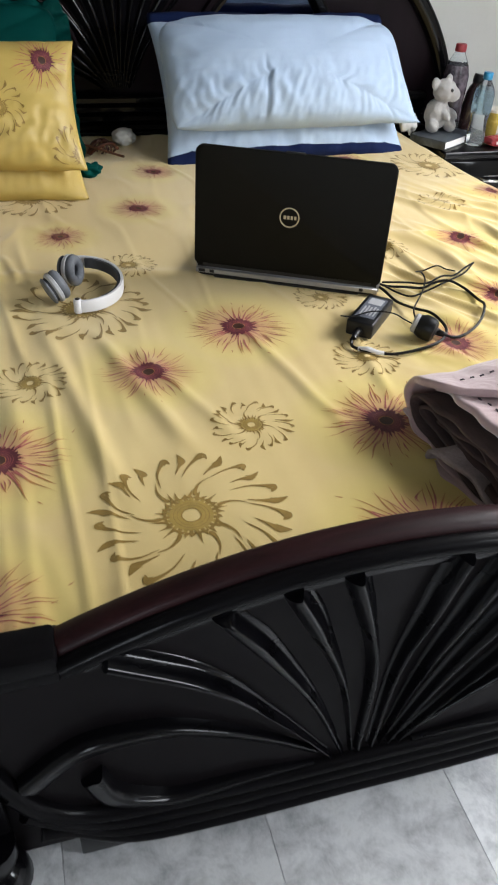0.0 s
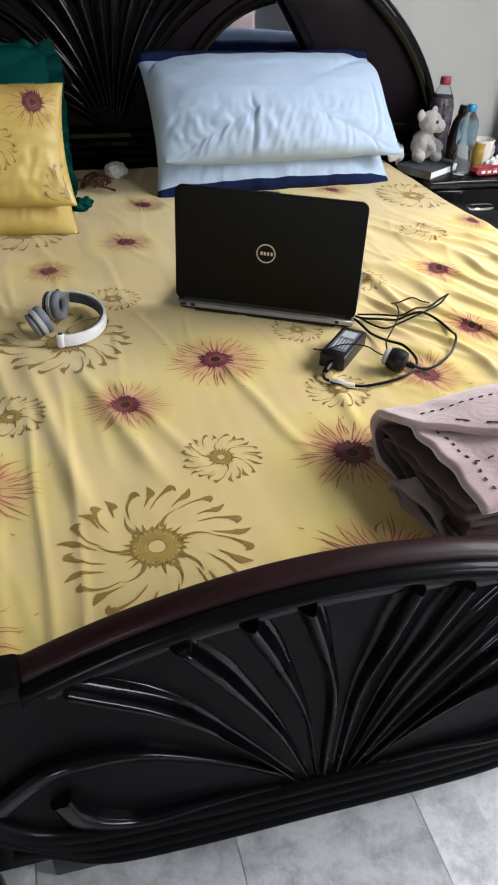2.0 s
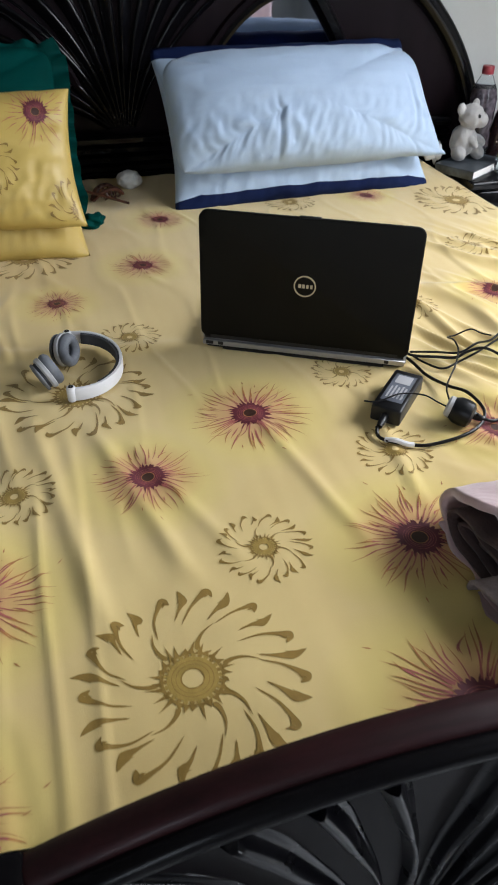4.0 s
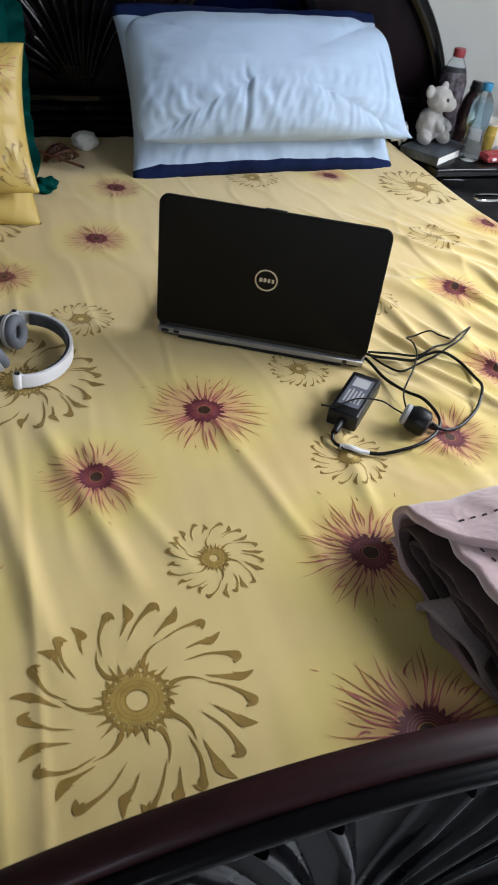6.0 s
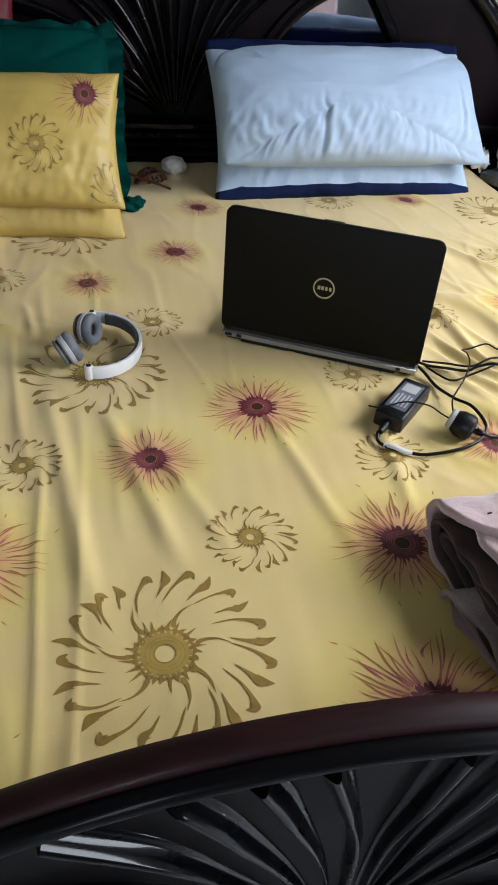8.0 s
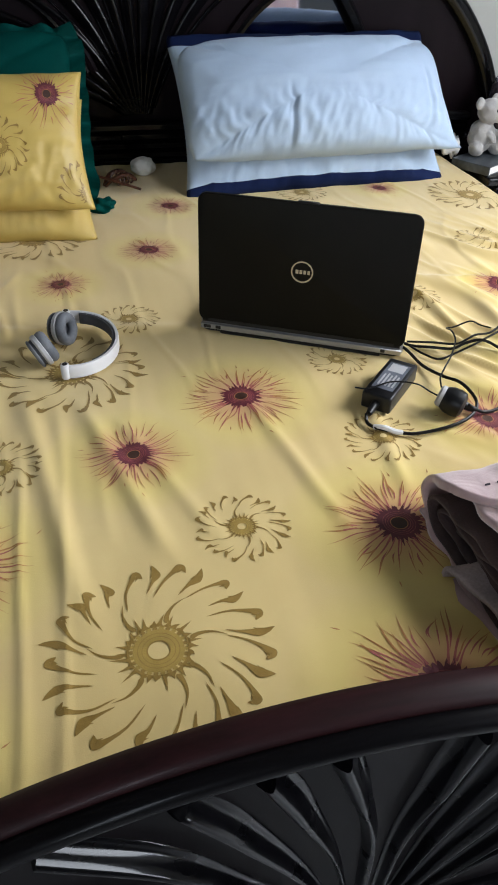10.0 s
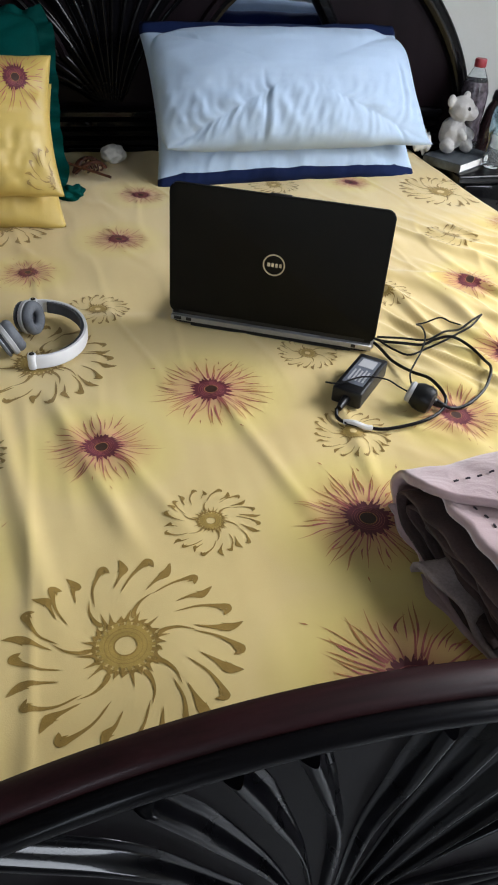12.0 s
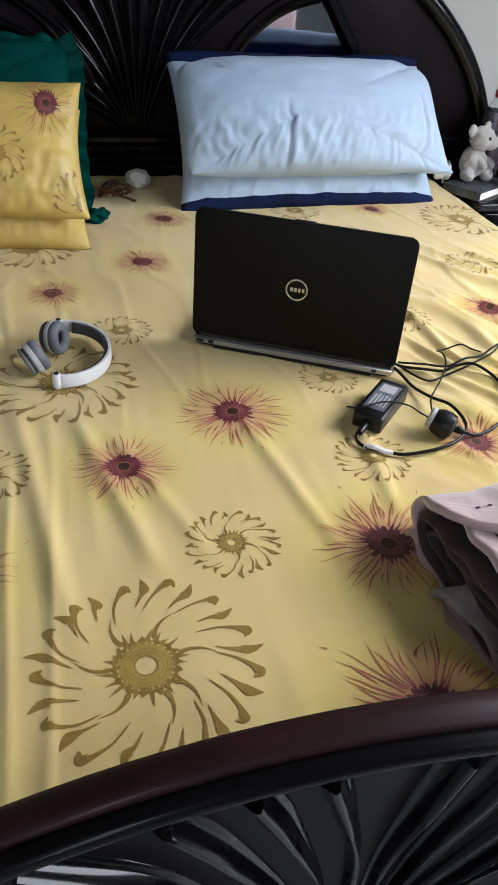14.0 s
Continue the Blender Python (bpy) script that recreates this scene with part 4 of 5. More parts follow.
def slab(w, d, r, z0, z1, y0=0.0, n=6, b=None):
    """A plate with rounded corners; y from y0 to y0 + d."""
    out = b or bmesh.new()
    ring = []
    for cx, cy, a in ((w / 2 - r, y0 + d - r, 0), (-w / 2 + r, y0 + d - r, 90), (-w / 2 + r, y0 + r, 180), (w / 2 - r, y0 + r, 270)):
        for k in range(n + 1):
            q = radians(a + 90 * k / n)
            ring.append((cx + r * math.cos(q), cy + r * math.sin(q)))
    e = min(0.0016, (z1 - z0) / 4)
    levels = [(z0, e), (z0 + e, 0), (z1 - e, 0), (z1, e)]
    cxm, cym = 0.0, y0 + d / 2
    vs = []
    for z, inset in levels:
        kx, ky = 1 - 2 * inset / w, 1 - 2 * inset / d
        vs.append([out.verts.new(((x - cxm) * kx + cxm, (y - cym) * ky + cym, z)) for x, y in ring])
    m = len(ring)
    for a, c in zip(vs, vs[1:]):
        for k in range(m):
            out.faces.new((a[k], a[(k + 1) % m], c[(k + 1) % m], c[k]))
    out.faces.new(vs[0][::-1])
    out.faces.new(vs[-1])
    return out


base = part("base", slab(0.378, 0.248, 0.012, 0.0, 0.022), SILVER, lap, "silver edged keyboard base")
part("underside", slab(0.374, 0.244, 0.012, -0.006, 0.001, 0.002), BLACK, base)
part("keyboard_deck", slab(0.370, 0.236, 0.010, 0.0215, 0.0235, 0.008), BLACK, base)
key = mesh_of(box(-0.0075, 0.0075, -0.0075, 0.0075, 0, 0.003, 0.0012, 1), "key", KEYCAP)
for r in range(5):
    for k in range(15):
        o = part("key", key, KEYCAP, base)
        o.location = (-0.1365 + 0.0195 * k, 0.050 + 0.0195 * r, 0.0235)
part("touchpad", slab(0.09, 0.048, 0.004, 0.0236, 0.0245, 0.18), GREY_DARK, base)
part("battery", slab(0.30, 0.02, 0.004, -0.0065, 0.0015, -0.004), BLACK, lap)
part("back_strip", box(-0.186, 0.186, -0.0065, 0.0, 0.0025, 0.0125, 0.001, 1), SILVER, lap, "silver back edge")
for x0, x1 in ((-0.180, -0.166), (-0.157, -0.147), (0.150, 0.158)):
    part("port", box(x0, x1, -0.0075, -0.004, 0.0045, 0.011, 0.0008, 1), BLACK, lap)
for s in (-1, 1):
    part("hinge", sweep([Vector((s * 0.183 - 0.018 * s, 0.004, 0.018)), Vector((s * 0.183, 0.004, 0.018))], ring_profile(0.006, 12)), BLACK, lap)
LID = pose(0, 0.002, 0.016, 89, 0, 0)
lid = part("lid", slab(0.380, 0.238, 0.016, -0.0045, 0.0045), BLACK_LID, lap, "matt black lid")
lid.matrix_basis = LID
part("screen", slab(0.350, 0.205, 0.004, -0.0052, -0.0042, 0.022), SCREEN, lid)
part("latch", box(-0.018, 0.018, 0.2365, 0.2402, -0.003, 0.004, 0.001, 1), BLACK, lid)
badge = lathe([(0.0172, 0.0045), (0.0172, 0.0056), (0.0195, 0.0056), (0.0195, 0.0045)], 40, pose(-0.002, 0.119, 0), cap=False)
badge = part("badge", badge, GOLDEN, lid, "round metal badge ring")
for k, w in enumerate((0.0052, 0.0046, 0.0042, 0.0042)):
    x = -0.0135 + 0.0070 * k
    b = box(x, x + w, 0.1155, 0.1225, 0.0046, 0.0056, 0.0003, 1)
    part("mark", b, GOLDEN, badge)
lid_edge = part("lid_rim", sweep([Vector((x, 0.003, 0.0)) for x in (-0.172, 0.172)], [(-0.0035, -0.005), (0.0035, -0.005), (0.0035, 0.005), (-0.0035, 0.005)]), BLACK, lid)

# ---- charger ----
charger = thing("laptop_charger", "black laptop charger with a tangled cable and plug", "charger", pose(0.226, 0.664, TOP + 0.003))
AD = pose(0, 0, 0, 0, 0, 48)
o = part("adapter", box(-0.062, 0.062, -0.025, 0.025, 0.001, 0.031, 0.004, 3), BLACK, charger, "black power brick")
o.matrix_basis = AD
lb = part("sticker", box(-0.040, 0.048, -0.018, 0.018, 0.031, 0.0314), LABEL, o, "grey printed sticker", smooth=False)
for k in range(5):
    part("print_bar", box(-0.030, 0.006 + 0.004 * (k % 2), -0.014 + 0.006 * k, -0.011 + 0.006 * k, 0.0314, 0.0317), GREY_PLASTIC, lb, smooth=False)
part("print_bar", box(0.018, 0.044, -0.013, 0.013, 0.0314, 0.0317), GREY_PLASTIC, lb, smooth=False)
part("collar", sweep([Vector((-0.062, 0, 0.014)), Vector((-0.078, 0, 0.013)), Vector((-0.088, 0.0, 0.011))], ring_profile(0.0075, 10), scale=lambda t: 1 - 0.35 * t), BLACK, o)


def cable(name, pts, r, label="", mat=TWINE):
    path = smooth_path([(x - 0.222, y - 0.667, z - TOP - 0.003 + 0.0) for x, y, z in pts], 8)
    return part(name, sweep(path, ring_profile(r, 8)), mat, charger, label)


def z_on(x, y, up=0.006):
    return height(x, y) + up


def on_bed(pts, up=0.006):
    return [(x, y, z_on(x, y, up + (e[0] if e else 0))) for x, y, *e in pts]


cable("cable", on_bed([(0.160, 0.604, 0.006), (0.157, 0.588), (0.166, 0.570), (0.190, 0.557), (0.223, 0.548), (0.282, 0.552), (0.325, 0.572), (0.345, 0.600, 0.01), (0.335, 0.640, 0.02), (0.318, 0.675, 0.012), (0.308, 0.73), (0.298, 0.770, 0.004), (0.288, 0.792, 0.010)]), 0.0028, "thick black mains cable")
cable("cable_sleeve", on_bed([(0.163, 0.575), (0.176, 0.564), (0.190, 0.557), (0.202, 0.5535)]), 0.0043, "white paper sleeve", WHITE_PLASTIC)
cable("cable", on_bed([(0.322, 0.583, 0.012), (0.350, 0.581), (0.385, 0.590), (0.430, 0.622), (0.462, 0.665), (0.471, 0.705), (0.460, 0.745), (0.436, 0.768, 0.008), (0.405, 0.770, 0.012), (0.378, 0.764, 0.008), (0.345, 0.778), (0.315, 0.797), (0.292, 0.806, 0.008)]), 0.0027)
cable("cable", on_bed([(0.305, 0.800, 0.008), (0.345, 0.778, 0.010), (0.385, 0.765, 0.016), (0.425, 0.778, 0.014), (0.47, 0.803, 0.012), (0.505, 0.822, 0.010), (0.531, 0.836, 0.012)]), 0.0021)
cable("cable", on_bed([(0.531, 0.836, 0.012), (0.50, 0.812, 0.006), (0.46, 0.79, 0.004), (0.420, 0.762, 0.012), (0.385, 0.755, 0.006), (0.345, 0.742, 0.002), (0.325, 0.765, 0.001), (0.308, 0.790, 0.004)]), 0.0020)
cable("cable", on_bed([(0.472, 0.807, 0.02), (0.462, 0.826, 0.018), (0.445, 0.837, 0.014), (0.415, 0.838, 0.012), (0.394, 0.828, 0.014), (0.384, 0.790, 0.024), (0.375, 0.755, 0.028), (0.350, 0.715, 0.022), (0.328, 0.690, 0.016), (0.310, 0.665, 0.014), (0.302, 0.635, 0.006), (0.300, 0.612, 0.002)]), 0.0016)
cable("tie", [(0.150, 0.640, 0.500), (0.170, 0.632, 0.501), (0.215, 0.645, 0.5005), (0.255, 0.640, 0.495), (0.275, 0.628, 0.486), (0.292, 0.612, 0.481)], 0.0014)
pm = pose(0.298 - 0.222, 0.594 - 0.667, 0.024, 0, 0, -130) @ Matrix.Diagonal((0.84, 0.84, 0.84, 1))
plug = part("plug", lathe([(0.0005, -0.026), (0.017, -0.025), (0.025, -0.020), (0.027, -0.008), (0.026, 0.006), (0.021, 0.017)], 24, pose(0, 0, 0, 78, 0, 0)), BLACK, charger, "black moulded mains plug")
plug.matrix_basis = pm
part("plug_face", lathe([(0.019, 0.017), (0.021, 0.019), (0.021, 0.028), (0.017, 0.032), (0.0005, 0.032)], 24, pose(0, 0, 0, 78, 0, 0) @ pose(0, 0, -0.004)), GREY_PLASTIC, plug, "pale grey plug face")
part("strain_relief", sweep([Vector((-0.012, 0.020, -0.008)), Vector((-0.014, 0.034, -0.013)), Vector((-0.016, 0.046, -0.015))], ring_profile(0.009, 10), scale=lambda t: 1 - 0.45 * t), BLACK, plug)

# ---- headphones ----
hp = thing("headphones", "white and grey over-ear headphones lying on the bedspread", "headphones", pose(-0.294, 0.893, TOP + 0.004))
band = []
for k in range(31):
    q = radians(-103 + 200 * k / 30)
    band.append(Vector((0.010 + 0.080 * math.cos(q) * (1.0 if math.cos(q) > 0 else 0.7), 0.088 * math.sin(q), 0.016 + 0.006 * math.sin(q))))
BAND = [(-0.0022, -0.012), (0.0022, -0.012), (0.0030, -0.009), (0.0030, 0.009), (0.0022, 0.012), (-0.0022, 0.012), (-0.0030, 0.009), (-0.0030, -0.009)]
o = part("headband", sweep(band, BAND), WHITE_PLASTIC, hp, "glossy white headband")
part("padding", sweep([Vector((0.010 + (p.x - 0.010) * 0.94, p.y * 0.94, p.z)) for p in band[6:28]], [(-0.003, -0.010), (0.003, -0.010), (0.004, 0.0), (0.003, 0.010), (-0.003, 0.010)]), GREY_DARK, o)
for p in (band[0], band[-1]):
    h = part("hinge", lathe([(0.0065, -0.013), (0.0075, -0.011), (0.0075, 0.012), (0.0065, 0.014)], 16, Matrix.Translation(p)), WHITE_PLASTIC, hp)
    part("hinge_pin", lathe([(0.0045, 0.0138), (0.0045, 0.0150), (0.0005, 0.0150)], 12, Matrix.Translation(p), cap=False), BLACK, h)


def ear_cup(at, facing):
    """A cup whose cushion faces the given way."""
    z = Vector(facing).normalized()
    x = Vector((0, 0, 1)).cross(z).normalized()
    m = Matrix.Translation(at) @ Matrix((x, z.cross(x), z)).transposed().to_4x4() @ Matrix.Diagonal((0.80, 0.93, 0.92, 1))
    c = part("ear_cup", lathe([(0.0005, -0.008), (0.030, -0.008), (0.033, -0.005), (0.033, 0.001), (0.030, 0.003)], 32), GREY_PLASTIC, hp, "grey ear cup")
    c.matrix_basis = m
    part("yoke", lathe([(0.0005, -0.0135), (0.026, -0.0135), (0.0275, -0.011), (0.0275, -0.0078)], 28), GREY_DARK, c)
    part("plate", lathe([(0.0005, -0.0195), (0.022, -0.0195), (0.0285, -0.018), (0.0300, -0.0155), (0.0290, -0.0133)], 32), GREY_FOAM, c, "dark grey outer plate")
    ring = [Vector((0.0215 * math.cos(a), 0.0225 * math.sin(a), 0.009)) for a in (2 * math.pi * k / 32 for k in range(33))]
    part("cushion", sweep(ring, ring_profile(0.0108, 10), normal=(0, 0, 1), cap=False), GREY_FOAM, c, "grey ear cushion")
    part("driver_cloth", lathe([(0.0005, 0.004), (0.022, 0.004), (0.029, 0.003)], 28, cap=False), GREY_DARK, c)


ear_cup((-0.004, 0.030, 0.030), (0.82, -0.55, 0.14))
ear_cup((-0.038, -0.036, 0.028), (0.86, 0.34, 0.40))

# ---- folded blanket ----
blanket = thing("blanket", "folded mauve fleece blanket with dark stitching and dark brown inner folds", "blanket", pose(0.014, -0.003, -0.004))


def layer(section, thick, x0, x1, skew, mat, label, seed, n=70, least=0.0):
    """A folded sheet: its section in y and z, drawn out along x, with its open end cut askew."""
    sec = smooth_path([(0, y, z) for y, z in section], 8)
    m = len(sec)
    tall = max(p.z for p in sec) - min(p.z for p in sec) > 0.07
    b = bmesh.new()
    rows = []
    for side in (1, -1):
        def at(i, j):
            p = sec[j]
            t = (sec[min(j + 1, m - 1)] - sec[max(j - 1, 0)]).normalized()
            nrm = Vector((0, -t.z, t.y))
            f = i / n
            start = max(least, x0 + skew * (0.40 - p.y) * (max(0.0, min(1.0, (p.z - 0.48) / 0.05)) if tall else 1.0))
            x = start + (x1 - start) * f
            q = 0.015 * noise.noise((x * 9 + seed, p.y * 9, p.z * 7)) + 0.006 * noise.noise((x * 30, p.y * 24 + seed, 1.0))
            end = 0.75 + 0.25 * min(1.0, f * 12)
            lift = (0.19 * max(0.0, x - 0.22) + 0.35 * max(0.0, min(0.25, x - 0.46))) * max(0.0, min(1.0, (p.z - 0.475) / 0.06))
            return Vector((x + 0.012 * noise.noise((seed, p.y * 20, p.z * 20)) * (1 - f), p.y, p.z + lift)) + nrm * (side * thick / 2 * end + q * (0.55 if side > 0 else 0.45))
        _, vs = surf(at, n + 1, m, bm=b)
        rows.append(vs)
        if side < 0:
            shell = [[v.co.copy() for v in r] for r in vs]
    for i in range(n):
        for j in (0, m - 1):
            b.faces.new((rows[0][i][j], rows[0][i + 1][j], rows[1][i + 1][j], rows[1][i][j]))
    for j in range(m - 1):
        for i in (0, n):
            b.faces.new((rows[0][i][j], rows[0][i][j + 1], rows[1][i][j + 1], rows[1][i][j]))
    return part("fold", b, mat, blanket, label, sharp=0), shell


_, lower = layer([(0.28, 0.468), (0.345, 0.471), (0.384, 0.486), (0.388, 0.510), (0.362, 0.538), (0.30, 0.561), (0.20, 0.576), (0.13, 0.578), (0.094, 0.562)], 0.014, 0.042, 0.86, 1.25, FLEECE, "mauve outer fold, its corner turned back", 1.0, 90, 0.150)
# dark brown sheets that fill the hollow inside the outer fold
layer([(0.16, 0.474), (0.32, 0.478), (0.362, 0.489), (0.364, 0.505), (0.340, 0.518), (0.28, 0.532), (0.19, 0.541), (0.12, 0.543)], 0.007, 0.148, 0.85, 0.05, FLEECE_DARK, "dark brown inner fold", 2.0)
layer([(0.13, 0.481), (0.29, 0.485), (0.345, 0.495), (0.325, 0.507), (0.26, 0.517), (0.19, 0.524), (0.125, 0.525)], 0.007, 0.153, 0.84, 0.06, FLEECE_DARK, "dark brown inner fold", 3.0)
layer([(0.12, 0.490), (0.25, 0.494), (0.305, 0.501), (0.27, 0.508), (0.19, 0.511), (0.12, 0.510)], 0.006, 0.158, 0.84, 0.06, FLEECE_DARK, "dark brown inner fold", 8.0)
layer([(0.268, 0.468), (0.262, 0.484), (0.23, 0.491), (0.18, 0.486), (0.13, 0.478), (0.10, 0.471)], 0.008, 0.110, 0.5, 0.20, FLEECE_GREY, "grey-brown hanging flap", 4.0)
_, skin = layer([(0.345, 0.530), (0.305, 0.545), (0.24, 0.556), (0.17, 0.561), (0.105, 0.552)], 0.012, 0.172, 0.86, 0.02, FLEECE, "mauve second fold", 5.0)
layer([(0.16, 0.466), (0.28, 0.467), (0.345, 0.469), (0.378, 0.476)], 0.007, 0.148, 0.6, 0.04, FLEECE, "mauve underside edge", 6.0)
layer([(0.262, 0.4625), (0.23, 0.466), (0.17, 0.465), (0.10, 0.463)], 0.006, 0.104, 0.5, 0.20, FLEECE, "mauve hem of the flap", 7.0)


def stitch(p, q):
    out = Vector((0, -0.1, 0.995)) * 0.0012
    flat = [(-0.0012, -0.0006), (0.0012, -0.0006), (0.0009, 0.0006), (-0.0009, 0.0006)]
    part("stitch", sweep([p + out, (p + q) / 2 + out * 1.4, q + out], flat), THREAD, blanket)


for j in range(2, len(skin[0]) - 3, 2):
    stitch(skin[3][j], skin[3][j].lerp(skin[3][j + 1], 0.7))
for i in range(3, 44, 2):
    stitch(skin[i][22], skin[i][22].lerp(skin[i + 1][22], 0.8))
for j in range(42, len(lower[0]) - 3, 2):
    stitch(lower[4][j], lower[4][j].lerp(lower[4][j + 1], 0.9))
for i in range(5, 60, 2):
    stitch(lower[i][38], lower[i][38].lerp(lower[i + 1][38], 0.8))

# ---- nightstand ----
NZ = 0.45
stand = thing("nightstand", "dark mahogany bedside cabinet with a drawer", "nightstand")
NX0, NX1, NY0, NY1 = 0.965, 1.47, 1.755, 1.995
part("body", box(NX0, NX1, NY0 + 0.015, NY1, 0.05, NZ - 0.025, 0.004), WOOD, stand)
part("top", box(NX0 - 0.015, NX1 + 0.015, NY0 - 0.015, NY1, NZ - 0.025, NZ, 0.007, 3), WOOD, stand, "polished dark top")
part("plinth", box(NX0 + 0.02, NX1 - 0.02, NY0 + 0.03, NY1, 0.0, 0.05), WOOD, stand, smooth=False)
for z0, z1 in ((0.255, 0.415), (0.075, 0.24)):
    d = part("drawer", box(NX0 + 0.02, NX1 - 0.02, NY0 - 0.002, NY0 + 0.0145, z0, z1, 0.006), WOOD, stand)
    zc = (z0 + z1) / 2 + 0.02
    part("handle", sweep(smooth_path([(1.115, NY0 - 0.004, zc), (1.125, NY0 - 0.020, zc), (1.16, NY0 - 0.026, zc), (1.20, NY0 - 0.020, zc), (1.21, NY0 - 0.004, zc)], 5), ring_profile(0.0055, 8)), CHROME, d, "chrome bow handle")

book = thing("book", "thick closed book with a dark patterned cover", "book", pose(1.005, 1.868, NZ, 0, 0, 33))
part("pages", box(-0.095, 0.095, -0.064, 0.064, 0.002, 0.024, 0.001, 1), PAPER, book, "cream page block")
part("cover", box(-0.098, 0.098, -0.066, 0.066, 0.0235, 0.026, 0.0008, 1), BOOK, book)
part("cover", box(-0.098, 0.098, -0.066, 0.066, 0.0, 0.0025, 0.0008, 1), BOOK, book)
part("spine", box(-0.100, -0.096, -0.066, 0.066, 0.0, 0.026, 0.0015, 2), BOOK, book)

# plush toy: one soft mesh, its lobes melted together
EYES = ((0.006, -0.041, 0.131), (0.033, -0.033, 0.131))


def plush_material():
    """Curly off-white pile with two dark bead eyes."""
    m = surface("off_white_plush", (0.37, 0.357, 0.345), 0.95, 30.0, 0.14, 260.0, 1.0, sheen=0.4)
    nt = m.node_tree
    b = nt.nodes["Principled BSDF"]
    tc = nt.nodes.new("ShaderNodeTexCoord")
    link = b.inputs["Base Color"].links[0].from_socket
    for spot in EYES:
        d = nt.nodes.new("ShaderNodeVectorMath")
        d.operation = "DISTANCE"
        d.inputs[1].default_value = spot
        nt.links.new(tc.outputs["Object"], d.inputs[0])
        near = nt.nodes.new("ShaderNodeMath")
        near.operation = "LESS_THAN"
        near.inputs[1].default_value = 0.0062
        nt.links.new(d.outputs["Value"], near.inputs[0])
        mix = nt.nodes.new("ShaderNodeMix")
        mix.data_type = "RGBA"
        nt.links.new(near.outputs[0], mix.inputs["Factor"])
        nt.links.new(link, mix.inputs["A"])
        mix.inputs["B"].default_value = (0.012, 0.011, 0.011, 1)
        link = mix.outputs["Result"]
    nt.links.new(link, b.inputs["Base Color"])
    return m


b = bmesh.new()
for r, sc, m in ((0.043, (1.0, 0.9, 1.15), pose(0, 0.004, 0.050)), (0.037, (1.05, 1.0, 1.0), pose(0.008, -0.006, 0.124)), (0.025, (1.05, 0.95, 0.90), pose(0.026, -0.026, 0.116)),
                 (0.015, (1.0, 0.6, 1.25), pose(-0.031, 0.0, 0.146)), (0.013, (1.0, 0.55, 1.2), pose(0.028, 0.006, 0.156)), (0.022, (1.0, 1.15, 0.95), pose(-0.032, -0.020, 0.020)),
                 (0.021, (0.95, 1.1, 1.0), pose(0.036, -0.028, 0.020)), (0.015, (0.9, 1.6, 0.9), pose(0.002, -0.036, 0.056, 35, 0, 20)), (0.016, (0.9, 1.6, 0.9), pose(0.042, -0.018, 0.054, 30, 0, 40)),
                 (0.006, (1, 1, 1), pose(*EYES[0])), (0.006, (1, 1, 1), pose(*EYES[1]))):
    blob(r, 3, sc, m, 0.10, 60, b)
toy = solo("plush_toy", b, plush_material(), "small off-white plush animal sitting on a book", "plush toy", pose(0.992, 1.905, NZ + 0.0265, 0, 0, 12), sharp=0)
melt = toy.modifiers.new("melt", "REMESH")
melt.mode, melt.voxel_size, melt.use_smooth_shade = "VOXEL", 0.0028, True

bottle = thing("water_bottle", "half-full clear water bottle with a blue cap", "bottle", pose(1.098, 1.818, NZ))
part("body", lathe([(0.0005, 0.0012), (0.026, 0.001), (0.031, 0.006), (0.032, 0.02), (0.029, 0.05), (0.027, 0.075), (0.030, 0.095), (0.032, 0.11), (0.032, 0.155), (0.027, 0.175), (0.015, 0.196), (0.0125, 0.205)], 28, cap=False), CLEAR, bottle)
part("label_band", lathe([(0.0318, 0.100), (0.0329, 0.112), (0.0329, 0.155), (0.0285, 0.174)], 28, cap=False), BLUE_PET, bottle, "translucent blue label")
part("cap", lathe([(0.0135, 0.200), (0.015, 0.202), (0.015, 0.219), (0.0135, 0.2215), (0.0005, 0.2215)], 24), BLUE_CAP, bottle, "blue screw cap")

bottle = thing("drink_bottle", "tall drink bottle with a dark label and red cap", "bottle", pose(1.058, 1.950, NZ))
part("body", lathe([(0.0005, 0.001), (0.034, 0.001), (0.041, 0.010), (0.042, 0.07), (0.038, 0.10), (0.042, 0.13), (0.042, 0.19), (0.033, 0.225), (0.017, 0.255), (0.014, 0.265)], 28, cap=False), CLEAR, bottle)
part("label_band", lathe([(0.0427, 0.050), (0.0425, 0.068), (0.0390, 0.10), (0.0427, 0.13), (0.0427, 0.190), (0.0350, 0.220)], 28, cap=False), WRAP_LABEL, bottle, "dark printed wrapper")
part("cap", lathe([(0.0165, 0.258), (0.018, 0.260), (0.018, 0.278), (0.016, 0.281), (0.0005, 0.281)], 24), RED_CAP, bottle, "red screw cap")
part("drink", lathe([(0.0005, 0.004), (0.037, 0.005), (0.0385, 0.022), (0.0005, 0.023)], 24), COLA, bottle)

bottle = thing("dark_bottle", "dark glossy bottle leaning behind the others", "bottle", pose(1.126, 1.952, NZ + 0.006, 0, 10, 0))
part("body", lathe([(0.0005, 0.001), (0.027, 0.002), (0.031, 0.012), (0.031, 0.125), (0.027, 0.142), (0.022, 0.152), (0.021, 0.165)], 24), COLA, bottle)
part("cap", lathe([(0.023, 0.158), (0.024, 0.160), (0.024, 0.182), (0.022, 0.185), (0.0005, 0.186)], 20), BLACK, bottle)

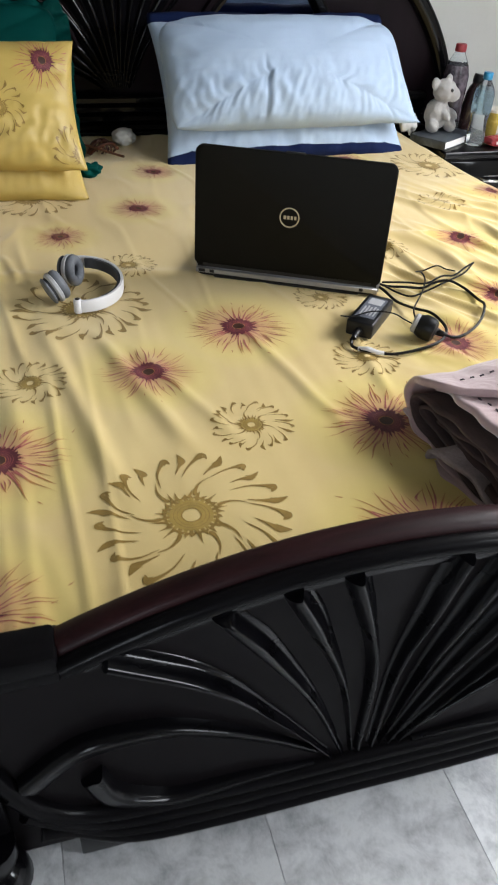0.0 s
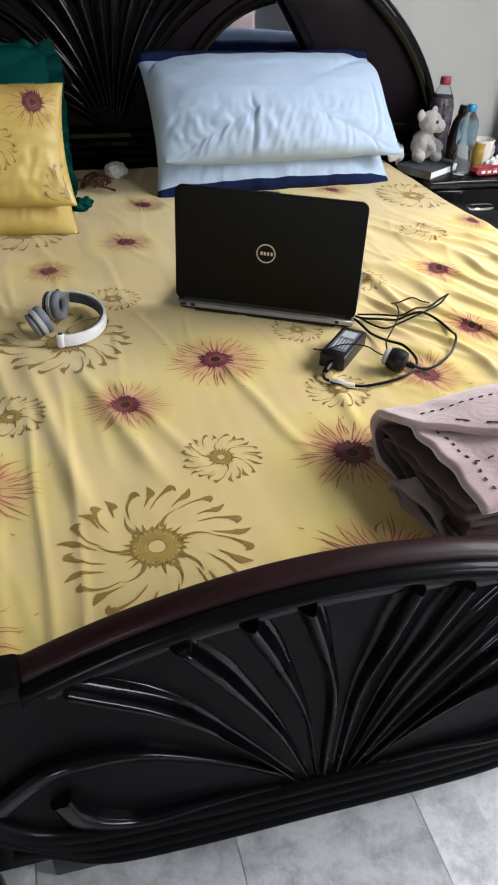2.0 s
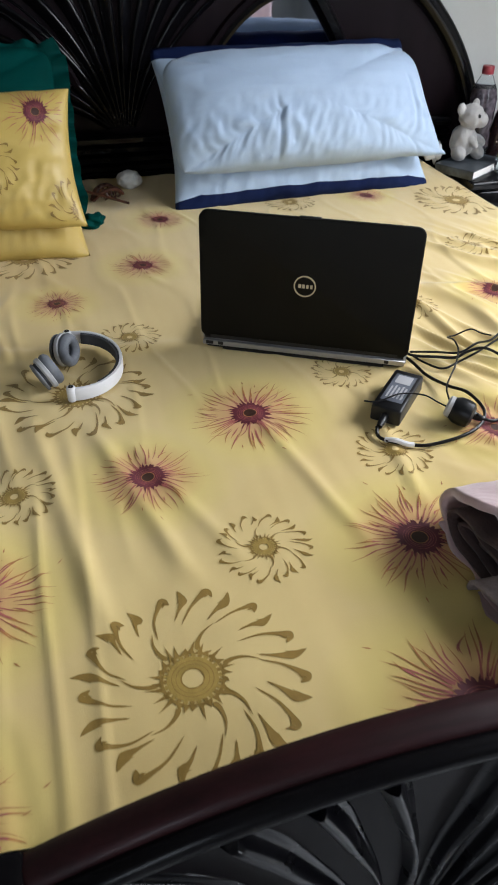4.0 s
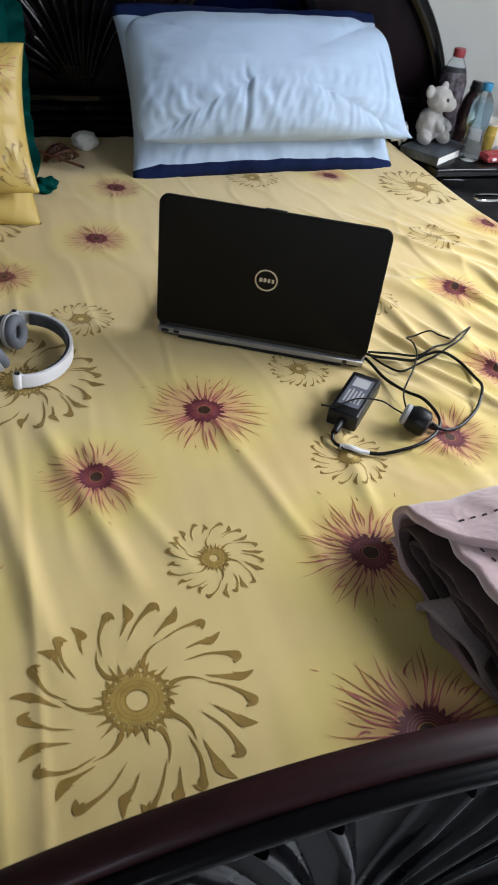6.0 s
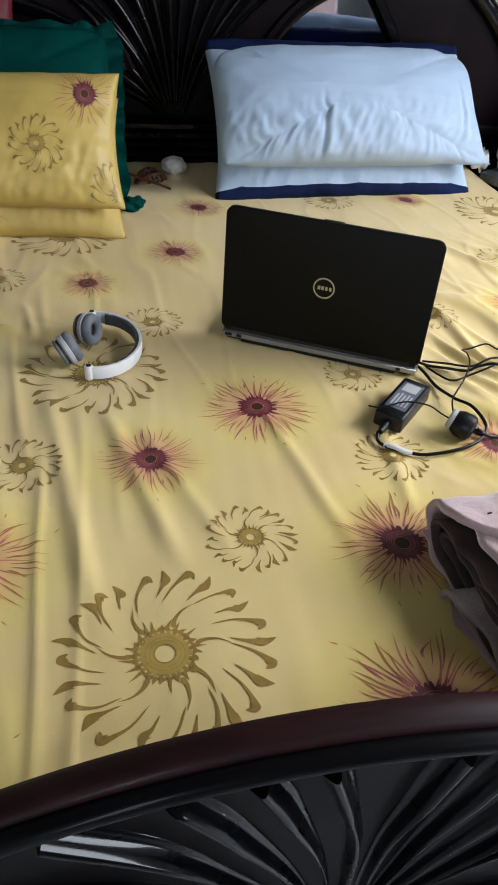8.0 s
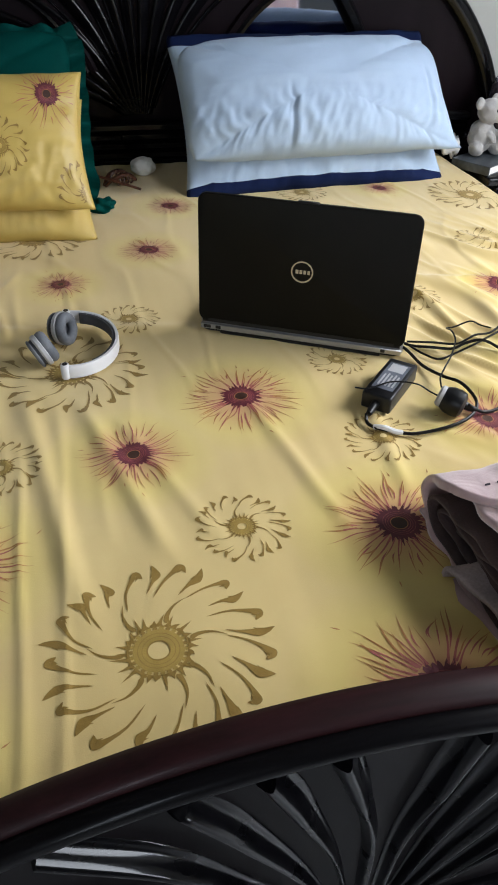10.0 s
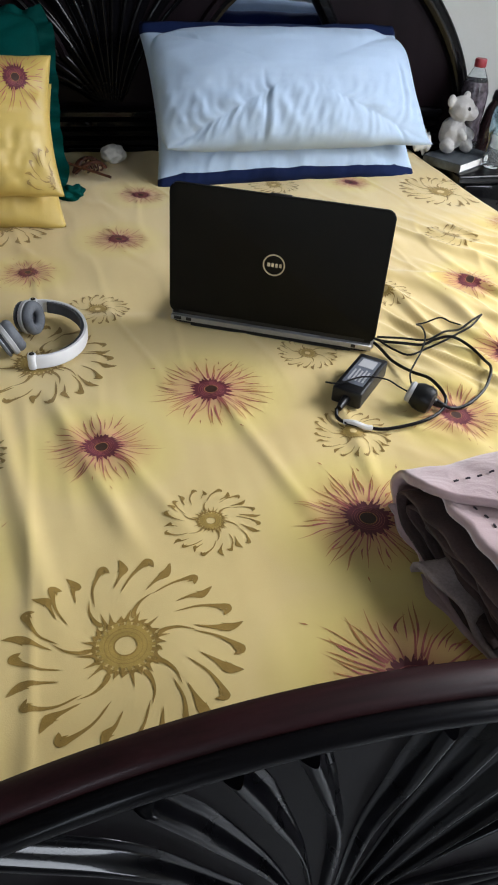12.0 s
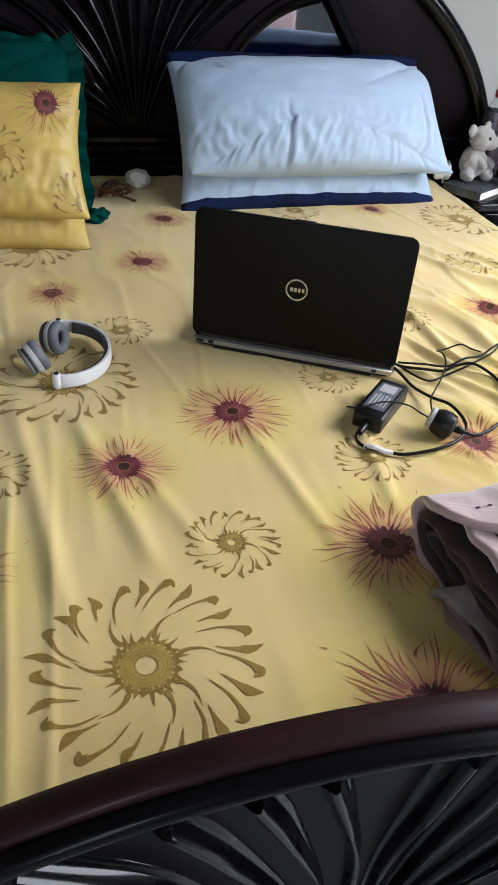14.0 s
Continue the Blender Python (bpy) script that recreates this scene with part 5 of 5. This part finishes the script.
mug = thing("mug", "white mug with a yellow painted side", "mug", pose(1.205, 1.885, NZ))
part("body", lathe([(0.0005, 0.001), (0.030, 0.001), (0.034, 0.006), (0.041, 0.095), (0.0385, 0.096), (0.032, 0.012), (0.0005, 0.010)], 32, cap=False), MUG, mug)
b, _ = surf(lambda i, j: Vector(((0.0345 + 0.0065 * j / 6 * 0.92 + 0.0006) * math.cos(radians(150 + 5 * i)), (0.0345 + 0.0065 * j / 6 * 0.92 + 0.0006) * math.sin(radians(150 + 5 * i)), 0.010 + 0.078 * j / 6)), 22, 7)
part("painted_side", b, MUG_YELLOW, mug, "yellow painted patch")
part("handle", sweep(smooth_path([(0.036, 0.014, 0.025), (0.058, 0.020, 0.035), (0.062, 0.021, 0.060), (0.039, 0.015, 0.080)], 6), ring_profile(0.0055, 8)), MUG, mug)


def rumpled(x, y, z, amp, seed, n=22, bulge=0.5):
    """A packet or crumpled sheet as a closed soft box."""
    b = bmesh.new()
    for s in (1, -1):
        def at(i, j):
            u, v = -1 + 2 * i / n, -1 + 2 * j / n
            d = z / 2 * ((1 - u ** 6) * (1 - v ** 6)) ** bulge
            return Vector((x / 2 * u, y / 2 * v, z / 2 + s * d + amp * noise.noise((u * 3 + seed, v * 3, s * 2.0)) * (1 - max(abs(u), abs(v)) ** 4)))
        surf(at, n + 1, n + 1, bm=b)
    bmesh.ops.remove_doubles(b, verts=b.verts, dist=0.0006)
    return b


packet = thing("snack_packet", "shiny red wrapped packet lying flat", "packet", pose(1.195, 1.802, NZ + 0.002, 0, 0, 6))
part("wrapper", rumpled(0.125, 0.055, 0.026, 0.004, 2.0, bulge=0.3), RED_WRAP, packet)
for k in range(3):
    part("print_bar", box(-0.045 + 0.024 * k, -0.030 + 0.024 * k, -0.0284, -0.0276, 0.009, 0.018), WHITE_PLASTIC, packet, smooth=False)
solo("tissue", rumpled(0.085, 0.060, 0.030, 0.022, 5.0), COTTON, "crumpled white tissue on the bedside cabinet", "tissue", pose(1.245, 1.845, NZ + 0.004, 0, 0, 20), sharp=0)
solo("tissue", rumpled(0.075, 0.055, 0.045, 0.024, 8.0), COTTON, "crumpled white tissue beside the pillow", "tissue", pose(0.915, 1.955, NZ + 0.016, 0, 0, 70), sharp=0)
solo("cloth", rumpled(0.14, 0.10, 0.06, 0.03, 12.0), PURPLE, "bundled purple cloth on the bedside cabinet", "cloth", pose(1.345, 1.900, NZ + 0.004, 0, 0, 10), sharp=0)

# ---- curtain ----
curtain = thing("curtain", "dark brown curtain hanging in soft pleats", "curtain")
def pleat(i, j):
    x = 1.40 + 0.50 * i / 80
    z = 0.03 + 2.45 * j / 12
    return Vector((x + 0.01 * math.sin(i * 0.3), 2.065 + 0.026 * math.sin(i * 0.62 + 0.4 * math.sin(j * 0.5)), z))
b, _ = surf(pleat, 81, 13)
o = part("drape", b, CURTAIN, curtain, sharp=0)
sol = o.modifiers.new("thickness", "SOLIDIFY")
sol.thickness = 0.004
part("rod", sweep([Vector((1.36, 2.065, 2.50)), Vector((1.93, 2.065, 2.50))], ring_profile(0.012, 12)), CHROME, curtain)

# ---- floor tiles, last ----
TS = 0.296
tile = mesh_of(box(-TS / 2 + 0.0005, TS / 2 - 0.0005, -TS / 2 + 0.0005, TS / 2 - 0.0005, -0.006, 0.0, 0.0008, 1), "tile", TILE)
x = -0.132 + TS / 2 - 8 * TS
while x < X1 + 0.1:
    y = 0.10 + TS / 2 - 9 * TS
    while y < Y1 + 0.1:
        o = new("tile", tile)
        o.parent = floor
        o.location = (x, y, 0)
        y += TS
    x += TS
